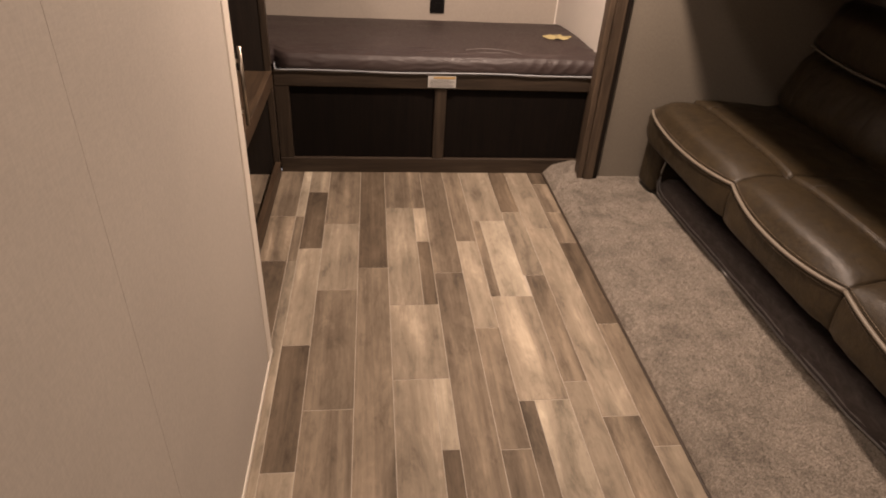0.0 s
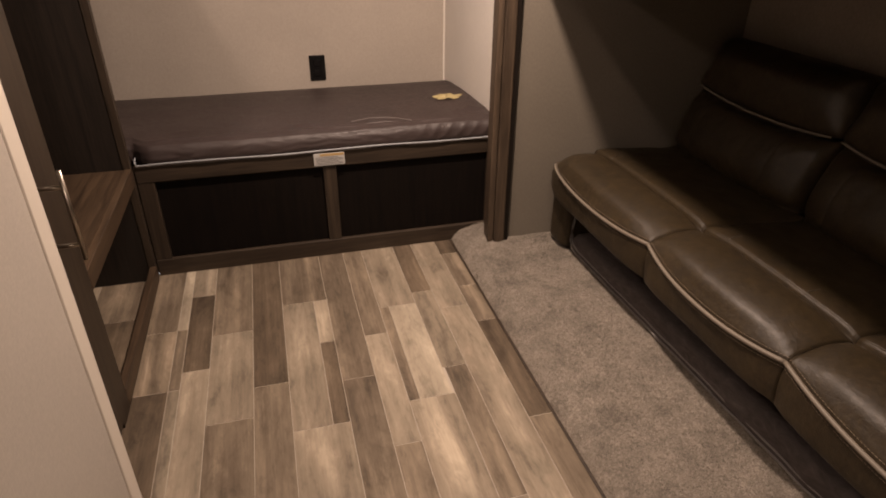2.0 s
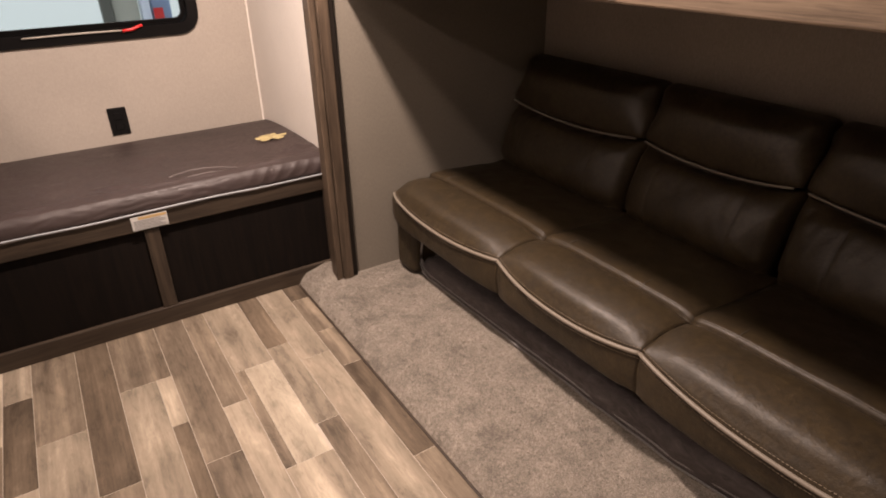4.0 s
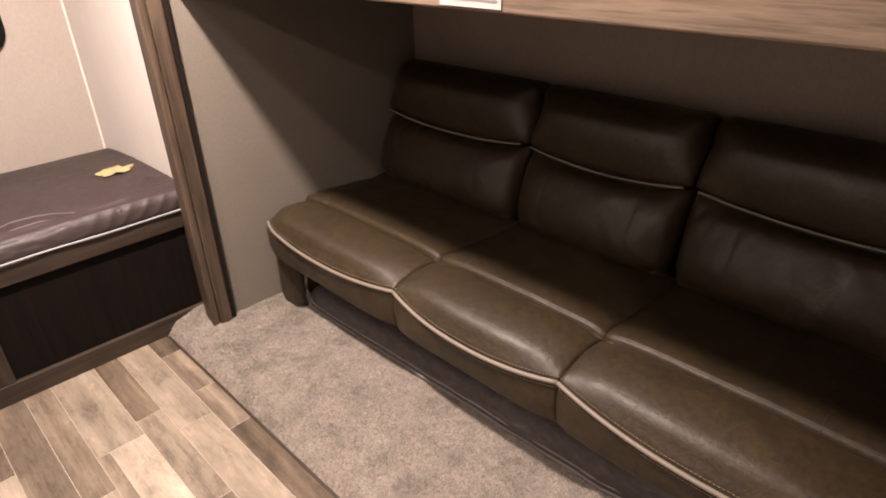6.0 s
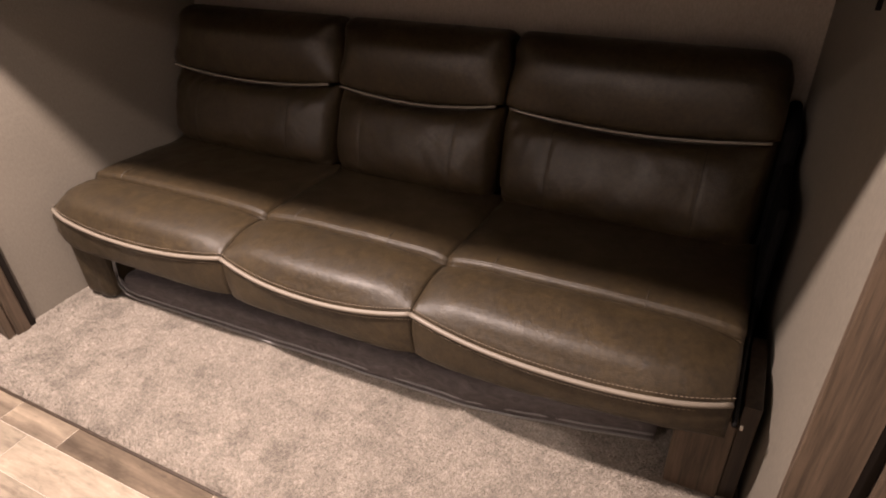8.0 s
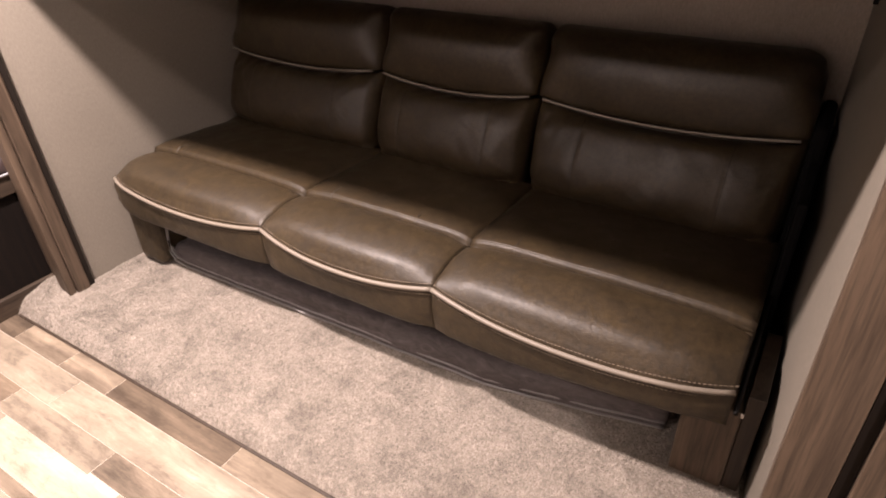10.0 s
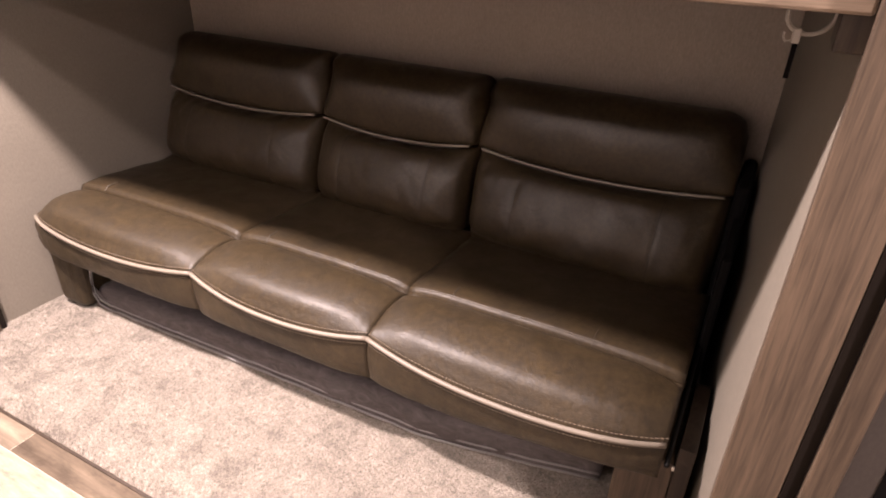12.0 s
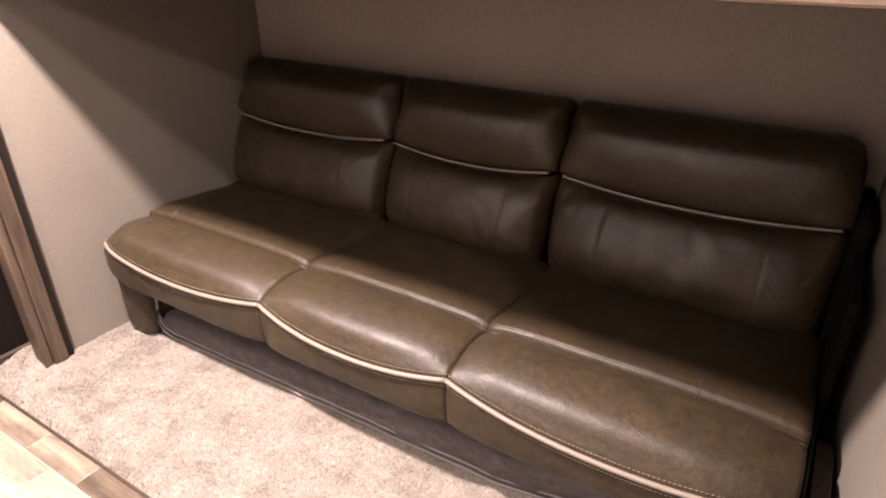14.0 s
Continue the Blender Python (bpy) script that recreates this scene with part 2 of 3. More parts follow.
# ---- the shell of the place ----
BACK_Y, END_Y = -3.6, 3.68
setting("ceiling", box(-0.65, 2.5, BACK_Y, END_Y + 0.05, 2.0, 2.05), CEIL, "plain off-white panelled ceiling", "ceiling")
win = (0.345, 1.25, 0.875, 1.36)
bm = bmesh.new()
wx0, wx1, wz0, wz1 = win[0] + 0.02, win[1] - 0.02, win[2] + 0.02, win[3] - 0.02
add_box(bm, -0.6, wx0, END_Y, END_Y + 0.05, 0, 2.0)
add_box(bm, wx1, 1.51, END_Y, END_Y + 0.05, 0, 2.0)
add_box(bm, wx0, wx1, END_Y, END_Y + 0.05, 0, wz0)
add_box(bm, wx0, wx1, END_Y, END_Y + 0.05, wz1, 2.0)
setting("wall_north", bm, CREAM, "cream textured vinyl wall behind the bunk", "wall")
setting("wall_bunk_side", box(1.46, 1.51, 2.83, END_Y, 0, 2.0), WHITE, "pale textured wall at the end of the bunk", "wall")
corner = bmesh.new()
ring = [(1.46, END_Y), (1.455, END_Y), (1.4556, END_Y - 0.003), (1.457, END_Y - 0.0044), (1.46, END_Y - 0.005)]
low, high = ([corner.verts.new((x, y, z)) for x, y in ring] for z in (0.44, 2.0))
for k in range(5):
    corner.faces.new((low[k], low[(k + 1) % 5], high[(k + 1) % 5], high[k]))
corner.faces.new(low)
corner.faces.new(high)
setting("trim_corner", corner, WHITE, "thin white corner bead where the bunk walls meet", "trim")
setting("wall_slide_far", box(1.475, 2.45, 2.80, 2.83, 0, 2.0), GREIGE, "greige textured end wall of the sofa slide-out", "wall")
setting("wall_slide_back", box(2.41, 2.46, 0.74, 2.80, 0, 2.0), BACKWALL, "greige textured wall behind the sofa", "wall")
near_bm = box(1.49, 2.41, 0.74, 0.79, 0, 2.0)
for v in near_bm.verts:
    if v.co.y > 0.77 and v.co.x > 2.0:
        v.co.y = 0.845
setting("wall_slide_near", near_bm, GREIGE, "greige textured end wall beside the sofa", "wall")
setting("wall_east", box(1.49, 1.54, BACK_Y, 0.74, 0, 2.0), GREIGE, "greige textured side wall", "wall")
setting("wall_south", box(-0.6, 1.54, BACK_Y - 0.05, BACK_Y, 0, 2.0), CREAM, "plain cream wall", "wall")
setting("wall_west", box(-0.65, -0.6, BACK_Y - 0.05, END_Y + 0.05, 0, 2.0), CREAM, "plain cream outer side wall", "wall")

# tall beige cabinet side by the walkway, in three sheets with butt seams
partition = thing("tall_cabinet_side", "tall beige textured cabinet side with a white edge strip", "cabinet", 0.2, 1.2, 0)
part("panel", box(0.205, 0.247, -0.75, 0.18, 0, 2.0, 0.0005, 1), PANEL, partition)
part("panel", box(0.205, 0.247, 0.1801, 1.054, 0, 2.0, 0.0005, 1), PANEL, partition)
part("panel", box(0.205, 0.247, 1.0541, 1.721, 0, 2.0, 0.0005, 1), PANEL, partition)
part("edge_strip", box(0.203, 0.2495, 1.7225, 1.775, 0, 2.0, 0.002, 1), EDGE, partition, "white plastic edge strip")
part("base_strip", box(0.247, 0.251, -0.75, 1.775, 0, 0.012, 0.001, 1), EDGE, partition, "thin white strip along the floor")
part("rear_panel", box(-0.6, 0.205, -0.75, -0.70, 0, 2.0), PANEL, partition)

# slide-out mouth trims
trim_far = thing("slide_trim", "brown wood-grain upright trim at the slide-out's mouth", "trim", 1.44, 2.79, 0, "slide-out trims")
part("strip", box(1.4215, 1.464, 2.772, 2.800, 0.03, 2.0, 0.004), TRIM_Z, trim_far)
part("edge_strip", box(1.396, 1.4195, 2.778, 2.828, 0.03, 2.0, 0.003), TRIM_Z, trim_far, "narrow brown edge strip")
part("seal", box(1.464, 1.483, 2.780, 2.800, 0.03, 2.0, 0.003), SEAL, trim_far, "black rubber seal")
part("return_strip", box(1.425, 1.460, 2.800, 2.90, 0.03, 2.0, 0.002), TRIM_Z, trim_far)
trim_near = thing("slide_trim", "brown wood-grain upright trim beside the sofa", "trim", 1.47, 0.75, 0, "slide-out trims")
part("strip", box(1.470, 1.490, 0.722, 0.800, 0.0, 2.0, 0.002), TRIM_Z, trim_near)
part("seal", box(1.476, 1.490, 0.702, 0.720, 0.0, 2.0), SEAL, trim_near, "black rubber seal")
part("strip", box(1.466, 1.490, 0.664, 0.700, 0.0, 2.0, 0.002), TRIM_Z, trim_near)
part("filler", box(1.482, 1.4895, 0.622, 0.6635, 0.0, 2.0), FILLER, trim_near, "dark grey-brown filler strip")
part("cap_strip", box(1.480, 1.4895, 0.600, 0.622, 0.0, 2.0), BLACK_MATT, trim_near)

# ---- bunk ----
bunk = thing("bunk_bed", "brown wood-grain bunk base with two dark panels", "bunk bed", 0.8, 3.2, 0)
part("carcass", box(-0.6, 1.455, 2.925, END_Y - 0.003, 0.0, 0.425), DARK_Z, bunk)
part("top_rail", box(0.145, 1.458, 2.895, 2.922, 0.372, 0.432, 0.003), FRAME_X, bunk)
part("bottom_rail", box(0.145, 1.458, 2.895, 2.922, 0.0, 0.066, 0.003), FRAME_X, bunk)
part("stile", box(0.145, 0.200, 2.897, 2.922, 0.066, 0.372, 0.002), FRAME_Z, bunk)
part("stile", box(0.781, 0.829, 2.897, 2.922, 0.066, 0.372, 0.002), FRAME_Z, bunk)
part("stile", box(1.422, 1.458, 2.897, 2.922, 0.066, 0.372, 0.002), FRAME_Z, bunk)
part("front_panel", box(0.20, 0.781, 2.910, 2.924, 0.066, 0.372), DARK_Z, bunk, "dark recessed wood panel")
part("front_panel", box(0.829, 1.422, 2.910, 2.924, 0.066, 0.372), DARK_Z, bunk, "dark recessed wood panel")


def sticker(name, label, frame_fn, w, h, bars, head):
    """A flat paper label; frame_fn places local (across, up, out) in the world."""
    t = thing(name, label, "label", *frame_fn(w / 2, h / 2, 0))

    def plate(pname, a0, a1, b0, b1, c, material, tag=""):
        b = bmesh.new()
        vs = [b.verts.new(frame_fn(a, u, o)) for o in (c - 0.0007, c) for a, u in ((a0, b0), (a1, b0), (a1, b1), (a0, b1))]
        b.faces.new(vs[4:])
        b.faces.new(vs[:4])
        for k in range(4):
            b.faces.new((vs[k], vs[(k + 1) % 4], vs[4 + (k + 1) % 4], vs[4 + k]))
        part(pname, b, material, t, tag)
    plate("sheet", 0, w, 0, h, 0.001, PAPER)
    if head:
        plate("header", w * 0.2, w * 0.98, h * 0.76, h * 0.95, 0.0016, ORANGE, "orange warning strip")
    for k in range(bars):
        u = h * (0.66 - 0.56 * k / max(1, bars - 1)) if head else h * (0.85 - 0.7 * k / max(1, bars - 1))
        plate("text_line", w * 0.06, w * (0.94 if k % 3 else 0.8), u - h * 0.025, u + h * 0.025, 0.0016, INK)
    return t


sticker("warning_label", "white warning label with orange strip on the bunk rail", lambda a, u, o: (0.750 + a, 2.889 - o, 0.381 + u), 0.112, 0.047, 6, True)

# mattress in its plastic wrap
mattress = thing("bunk_mattress", "thin dark grey mattress in clear plastic wrap", "mattress", 0.75, 3.28, 0.43)
MATTRESS = mat("grey_purple_mattress", (0.060, 0.050, 0.054), 0.40, spec=0.38)
mp_ = coords(MATTRESS)
mn = noise_tex(MATTRESS, mp_, 9, 5, 0.6, 0.8)
base(MATTRESS, ramp(MATTRESS, mn, "Fac", [(0.3, (0.0267, 0.0183, 0.0168)), (0.6, (0.036, 0.0248, 0.0232)), (0.8, (0.0508, 0.0359, 0.0331))]).outputs[0])
wr = noise_tex(MATTRESS, coords(MATTRESS, (1, 2.2, 1)), 12, 6, 0.65, 2.0)
wr2 = noise_tex(MATTRESS, coords(MATTRESS, (1, 2.6, 2.6)), 26, 4, 0.6, 3.0)
mr = ramp(MATTRESS, wr2, "Fac", [(0.35, grey(0.42)), (0.65, grey(0.66))])
MATTRESS.node_tree.links.new(mr.outputs[0], MATTRESS.node_tree.nodes["Principled BSDF"].inputs["Roughness"])
bump(MATTRESS, wr2.outputs["Fac"], 0.15, 0.003, bump(MATTRESS, wr.outputs["Fac"], 0.22, 0.007))


def mattress_top(u, v):
    x = -0.58 + u * 2.036
    prof = [(2.925, 0.428), (2.900, 0.433), (2.893, 0.452), (2.903, 0.487), (2.935, 0.503), (3.05, 0.506), (3.3, 0.501), (3.5, 0.489), (3.62, 0.474), (3.672, 0.457), (3.672, 0.43)]
    p = along([(a, b, 0) for a, b in prof], v)
    y, z = p[0], p[1]
    fold = noise.noise(Vector((x * 3.1, y * 7.0, 1.0))) * 0.006 + noise.noise(Vector((x * 11, y * 22, 4.0))) * 0.0025
    # a pinched crest along the front edge of the top, a loose front face with pleats at the wall end
    crest_y = 2.945 + 0.012 * noise.noise(Vector((x * 2.3, 0.4, 1.0))) + 0.006 * noise.noise(Vector((x * 13, 0.9, 1.0)))
    lift = 0.3 + 1.3 * abs(noise.noise(Vector((x * 5.2, 2.0, 3.0))))
    crest = 0.010 * lift * max(0.0, 1 - abs(y - crest_y) / 0.013)
    streak_y = 3.01 + 0.045 * noise.noise(Vector((x * 3.1, 5.0, 1.0)))
    streak = 0.014 * max(0.0, noise.noise(Vector((x * 4.7, 6.0, 3.0))) - 0.1) * 2 * max(0.0, 1 - abs(y - streak_y) / 0.014)
    right = max(0.0, min(1.0, (x - 1.10) / 0.10))
    face = max(0.0, min(1.0, (v - 0.12) / 0.08)) * max(0.0, min(1.0, (0.43 - v) / 0.06))
    pleat = 0.0022 * face * right * max(0.0, math.sin(x * 120 - z * 90 + 1.5 * noise.noise(Vector((x * 9, z * 9, 0)))))
    rumple = 0.004 * face * (1 - right) * abs(noise.noise(Vector((x * 14, z * 45, 2.0))))
    y -= pleat + rumple
    y += 0.045 * max(0.0, min(1.0, (0.215 - x) / 0.065)) ** 2 * max(0.0, min(1.0, (3.05 - y) / 0.1))
    if v > 0.15 and v < 0.9:
        z += fold * 0.35 + crest + streak
    return (x, y + (fold * 0.8 if v < 0.35 else 0), z)


part("cover", grid_mesh(mattress_top, 260, 110, cap=True), MATTRESS, mattress, "dark grey cover under wrinkled clear plastic", True)
pipe_pts = [(0.150, 2.933, 0.452), (0.1505, 2.915, 0.448), (0.154, 2.898, 0.4435)] + [(0.16 + 1.29 * k / 60, 2.889 + 0.001 * math.sin(k * 0.5), 0.4385 + 0.002 * math.sin(k * 0.21)) for k in range(61)]
part("edge_piping", tube(pipe_pts, 0.0032, 6), BLUE_PIPE, mattress, "pale blue-grey piping", True)


# Paler than the cover: glints on the plastic folds are put in the colour.
WRAP_GLINT = mat("glinting_clear_plastic", (0.078, 0.064, 0.060), 0.46, spec=0.4)


def wrap_fold(x0, x1, y0, y1, arc, r):
    """A pinched fold of the plastic wrap lying on the mattress, bowed by arc."""
    n = max(6, int(math.hypot(x1 - x0, y1 - y0) / 0.012))
    pts = []
    for k in range(n + 1):
        a = k / n
        x, y = x0 + (x1 - x0) * a, y0 + (y1 - y0) * a + arc * math.sin(math.pi * a)
        y += 0.006 * noise.noise(Vector((x * 31, y0 * 7, 2.0)))
        z = 0.5065 - max(0.0, 2.955 - y) * 0.42 - max(0.0, y - 3.05) * 0.02
        pts.append((x, y, z + 0.002 * noise.noise(Vector((x * 40, y * 40, 5.0)))))
    b = tube(pts, r, 6)
    for v in b.verts:
        v.co.z = v.co.z * 0.6 + 0.4 * 0.5055 if v.co.y > 2.96 else v.co.z
    part("wrap_fold", b, WRAP_GLINT, mattress, "pinched fold of clear plastic", True)


for fold in ((0.905, 1.15, 2.985, 2.930, 0.055, 0.0048), (1.15, 1.25, 2.930, 2.908, 0.004, 0.0045), (1.255, 1.445, 2.908, 2.928, 0.006, 0.0040),
             (0.745, 0.87, 2.912, 2.922, 0.006, 0.0040), (0.50, 0.73, 2.935, 2.910, 0.006, 0.0036), (0.30, 0.35, 3.01, 3.00, 0.0, 0.0020),
             (0.535, 0.61, 3.137, 3.133, 0.003, 0.0016), (0.95, 1.12, 2.950, 2.935, 0.012, 0.0030)):
    wrap_fold(*fold)


def yellow_tag(u, v):
    a = u * math.tau
    r = v * (0.043 + 0.005 * math.sin(5 * a + 0.6) + 0.004 * math.sin(8 * a + 1) + 0.004 * math.sin(13 * a))
    return (1.345 + 1.35 * r * math.cos(a), 3.225 + 0.95 * r * math.sin(a), 0.5105 + 0.003 * v * math.sin(7 * a) + 0.002 * noise.noise(Vector((a, v * 4, 2))))


tag_bm = grid_mesh(yellow_tag, 40, 4)
bmesh.ops.remove_doubles(tag_bm, verts=tag_bm.verts, dist=0.0003)
tag_ob = new("mattress_tag", mesh_of("mattress_tag", tag_bm, YELLOW))
tagged(tag_ob, "crumpled yellow sticker lying on the mattress wrap", "sticker")

# wall outlet
outlet = thing("wall_outlet", "black plastic wall outlet above the bunk", "outlet", 0.851, END_Y, 0.55)
part("plate", box(0.815, 0.887, END_Y - 0.007, END_Y, 0.497, 0.611, 0.003), BLACK, outlet)
for dz in (0.532, 0.576):
    part("socket_face", box(0.834, 0.868, END_Y - 0.0078, END_Y - 0.006, dz - 0.015, dz + 0.015, 0.004), BLACK, outlet)

# window
window = tagged(new("window_1"), "wide window with rounded black frame and latch bar", "window", kind="structure")
window.location = (0.8, END_Y, 0.9)


def ring_frame(x0, x1, z0, z1, r, w, y0, y1):
    b = bmesh.new()
    outer = rounded_outline(x0, x1, z0, z1, r)
    inner = rounded_outline(x0 + w, x1 - w, z0 + w, z1 - w, max(0.01, r - w))
    n = len(outer)
    loops = [[b.verts.new((x, y, z)) for x, z in loop] for loop, y in ((outer, y1), (outer, y0 + 0.006), (inner, y0), (inner, y1))]
    for a, c in ((0, 1), (1, 2), (2, 3), (3, 0)):
        for k in range(n):
            b.faces.new((loops[a][k], loops[a][(k + 1) % n], loops[c][(k + 1) % n], loops[c][k]))
    return b


part("window_frame", ring_frame(*win, 0.085, 0.045, END_Y - 0.018, END_Y + 0.05), BLACK, window, "black rounded frame")
part("inner_frame", ring_frame(win[0] + 0.046, win[1] - 0.046, win[2] + 0.046, win[3] - 0.046, 0.045, 0.018, END_Y + 0.004, END_Y + 0.03), BLACK, window)
GLASS = mat("window_glass", (1, 1, 1), 0.02)
GLASS.node_tree.nodes["Principled BSDF"].inputs["Transmission Weight"].default_value = 1.0
GLASS.node_tree.nodes["Principled BSDF"].inputs["IOR"].default_value = 1.45
pane = part("pane", box(win[0] + 0.055, win[1] - 0.055, END_Y + 0.016, END_Y + 0.020, win[2] + 0.055, win[3] - 0.055), GLASS, window)
pane.visible_shadow = False
part("latch_bar", tube([(0.60 + 0.345 * k / 8, END_Y - 0.024, 0.911 + 0.0015 * math.sin(k * 0.4)) for k in range(9)], 0.0036, 8), WHITE_PL, window, "thin pale latch bar", True)
part("latch_grip", tube([(0.945, END_Y - 0.024, 0.909), (0.962, END_Y - 0.026, 0.911), (0.978, END_Y - 0.025, 0.911), (1.0, END_Y - 0.025, 0.919), (1.022, END_Y - 0.024, 0.925)], 0.0062, 8), RED, window, "red latch grip", True)


def glow(name, colour, strength):
    m = bpy.data.materials.new(name)
    m.use_nodes = True
    nt = m.node_tree
    nt.nodes.clear()
    e, o = nt.nodes.new("ShaderNodeEmission"), nt.nodes.new("ShaderNodeOutputMaterial")
    e.inputs[0].default_value, e.inputs[1].default_value = (*colour, 1), strength
    nt.links.new(e.outputs[0], o.inputs[0])
    return m


backdrop = setting("backdrop", box(-2.5, 4.5, 6.6, 6.65, -0.5, 3.5), glow("bright_hall", (0.80, 0.95, 0.94), 0.62), "bright pale hall wall outside the window", "backdrop")
for x0, x1, y, col in ((1.115, 1.190, 6.2, (0.10, 0.11, 0.09)), (1.195, 1.375, 6.25, (0.40, 0.43, 0.36)), (1.385, 1.450, 6.2, (0.60, 0.70, 0.78)), (1.462, 1.60, 6.22, (0.20, 0.30, 0.45))):
    post = thing("hall_post", "upright painted post in the hall outside", "post", (x0 + x1) / 2, y, -0.5, "posts outside the window")
    part("shaft", box(x0, x1, y, y + 0.1, -0.5, 3.0, 0.01), mat("post_paint", col, 0.6), post)

sign = thing("hall_sign", "small red sign in the hall outside", "sign", 1.50, 6.19, 0.68)
part("plate", box(1.465, 1.535, 6.185, 6.195, 0.64, 0.75, 0.004), RED, sign)

# ---- wardrobe niche ----
niche = thing("wardrobe_cabinet", "brown wood-grain cabinet with open shelf niche and narrow door", "cabinet", 0.0, 2.3, 0)
part("near_side", box(-0.59, 0.145, 1.79, 1.81, 0.0, 1.232), NICHE_Z, niche)
part("far_side", box(-0.59, 0.120, 2.868, 2.890, 0.0, 1.232), NICHE_Z, niche, "dark wood end panel")
part("inner_side", box(-0.59, 0.125, 2.165, 2.18, 0.0, 1.232), NICHE_Z, niche)
part("back_panel", box(-0.595, -0.585, 1.81, 2.89, 0.0, 1.232), DARK_Z, niche)
part("face_stile", box(0.125, 0.147, 2.10, 2.185, 0.0, 1.232, 0.002), FRAME_Z, niche)
part("face_stile", box(0.120, 0.144, 2.865, 2.892, 0.0, 1.232, 0.002), FRAME_Z, niche)
part("face_stile", box(0.125, 0.147, 1.79, 1.83, 0.0, 1.232, 0.002), FRAME_Z, niche)
part("bottom_rail", box(0.125, 0.147, 2.185, 2.865, 0.0, 0.060, 0.002), FRAME_Y, niche)
part("shelf", box(-0.58, 0.124, 2.181, 2.866, 0.420, 0.438), FRAME_Y, niche, "brown wood shelf")
part("shelf_rail", box(0.124, 0.147, 2.185, 2.865, 0.382, 0.441, 0.003), FRAME_Y, niche)
# Overhang out of view, added to cast the shadow on the bunk's wall.
part("top", box(-0.59, 0.205, 1.79, 3.10, 1.232, 1.254, 0.003), FRAME_Y, niche, "unseen brown wood top board that shades the bunk wall")
door = part("door", box(0.147, 0.165, 1.815, 2.085, 0.06, 1.215, 0.003), FRAME_Z, niche)
hbm = tube([(0.214, 1.997, 0.570), (0.214, 1.997, 0.768)], 0.005, 12)
part("handle", hbm, STEEL, door, "brushed steel bar handle", True)
for hz in (0.605, 0.733):
    part("handle_post", tube([(0.164, 1.997, hz), (0.213, 1.997, hz)], 0.0045, 10), STEEL, door, "steel post", True)

# ---- sofa in the slide-out ----
FLOOR2 = 0.035   # top of the slide-out's carpeted floor
sofa = thing("sofa", "dark brown leather three-seat sofa with cream piping", "sofa", 2.0, 1.83, FLOOR2)
SPANS = [(2.0715, 2.752), (1.5265, 2.0705), (0.876, 1.5255)]


def fullness(u, power=2.6):
    return 1 - abs(2 * u - 1) ** power


def pucker(y, k):
    return noise.noise(Vector((y * 30, k * 6.0, 3.0)))


def end_round(u, outer):
    """0 along a seat, rising to 1 at the sofa's own end."""
    return 0.0 if outer is None else max(0.0, ((u if outer else 1 - u) - 0.84) / 0.16) ** 2


def piping_at(u, outer=None):
    """Where the front piping of a seat runs, u along the seat: (x, z)."""
    w = 1 - abs(2 * u - 1) ** 2.2
    return 1.634 - 0.029 * w + 0.020 * end_round(u, outer), 0.367 - 0.022 * w - 0.010 * end_round(u, outer)


def seat_front(y0, y1, outer):
    """outer: the end of the sofa that this seat rounds off, 0 or 1, or None for the middle."""
    def f(u, v):
        e = end_round(u, outer)
        w = fullness(u, 6)
        soft = fullness(u, 2.4)
        px, pz = piping_at(u, outer)
        lip = 0.014 * (1 - w) + 0.012 * e
        zb = 0.248 + 0.10 * max(0.0, 1.28 - (y0 + (y1 - y0) * u)) + (0.035 if outer else -0.006) * e
        prof = [(1.760, zb + 0.012, 0), (1.675, zb, 0), (1.640 - 0.012 * w, zb + 0.001, 0), (1.628 - 0.014 * w + lip * 0.5, zb + 0.014, 0), (px * 0.5 + 0.812 - 0.006 * w, (pz + zb + 0.02) / 2, 0), (px, pz, 0),
                (px + 0.013, pz + 0.024 + 0.004 * soft - lip * 0.7, 0), (px + 0.040, 0.402 + 0.006 * soft - lip, 0), (1.722, 0.412 + 0.008 * soft - lip, 0),
                (1.782, 0.408 + 0.006 * soft - lip, 0), (1.802, 0.399 + 0.002 * soft - lip, 0), (1.808, 0.380, 0), (1.808, 0.35, 0)]
        p = along(prof, v)
        y = y0 + (y1 - y0) * (0.5 + (u - 0.5) * (1 - 0.004 * (1 - w)))
        near = max(0.0, abs(2 * u - 1) - 0.75) * 4
        d = 0.0022 * pucker(y, v) * (0.4 + near)
        if outer == 0:
            d += 0.0028 * math.sin(y * 430 + 30 * p[0]) * max(0.0, min(1.0, (0.22 - u) / 0.1)) * min(1.0, u / 0.03) * max(0.0, 1 - abs(v - 0.53) / 0.09)
        return (p[0] + d * 0.5, y, p[1] + d)
    return grid_mesh(f, 72, 48, cap=True)


def seat_rear(y0, y1):
    def f(u, v):
        w = fullness(u, 8)
        soft = fullness(u, 2.2)
        lip = 0.014 * (1 - w)
        prof = [(1.810, 0.34, 0), (1.808, 0.380, 0), (1.8100, 0.398 - lip, 0), (1.816, 0.408 + 0.002 * soft - lip, 0), (1.832, 0.4125 + 0.003 * soft - lip, 0), (1.93, 0.409 + 0.006 * soft - lip, 0), (2.03, 0.402 + 0.003 * soft - lip, 0), (2.13, 0.394 - lip, 0), (2.19, 0.38, 0), (2.20, 0.34, 0)]
        p = along(prof, v)
        y = y0 + (y1 - y0) * u
        return (p[0], y, p[1] + 0.0025 * noise.noise(Vector((y * 9, p[0] * 14, 0))))
    return grid_mesh(f, 36, 54, cap=True)


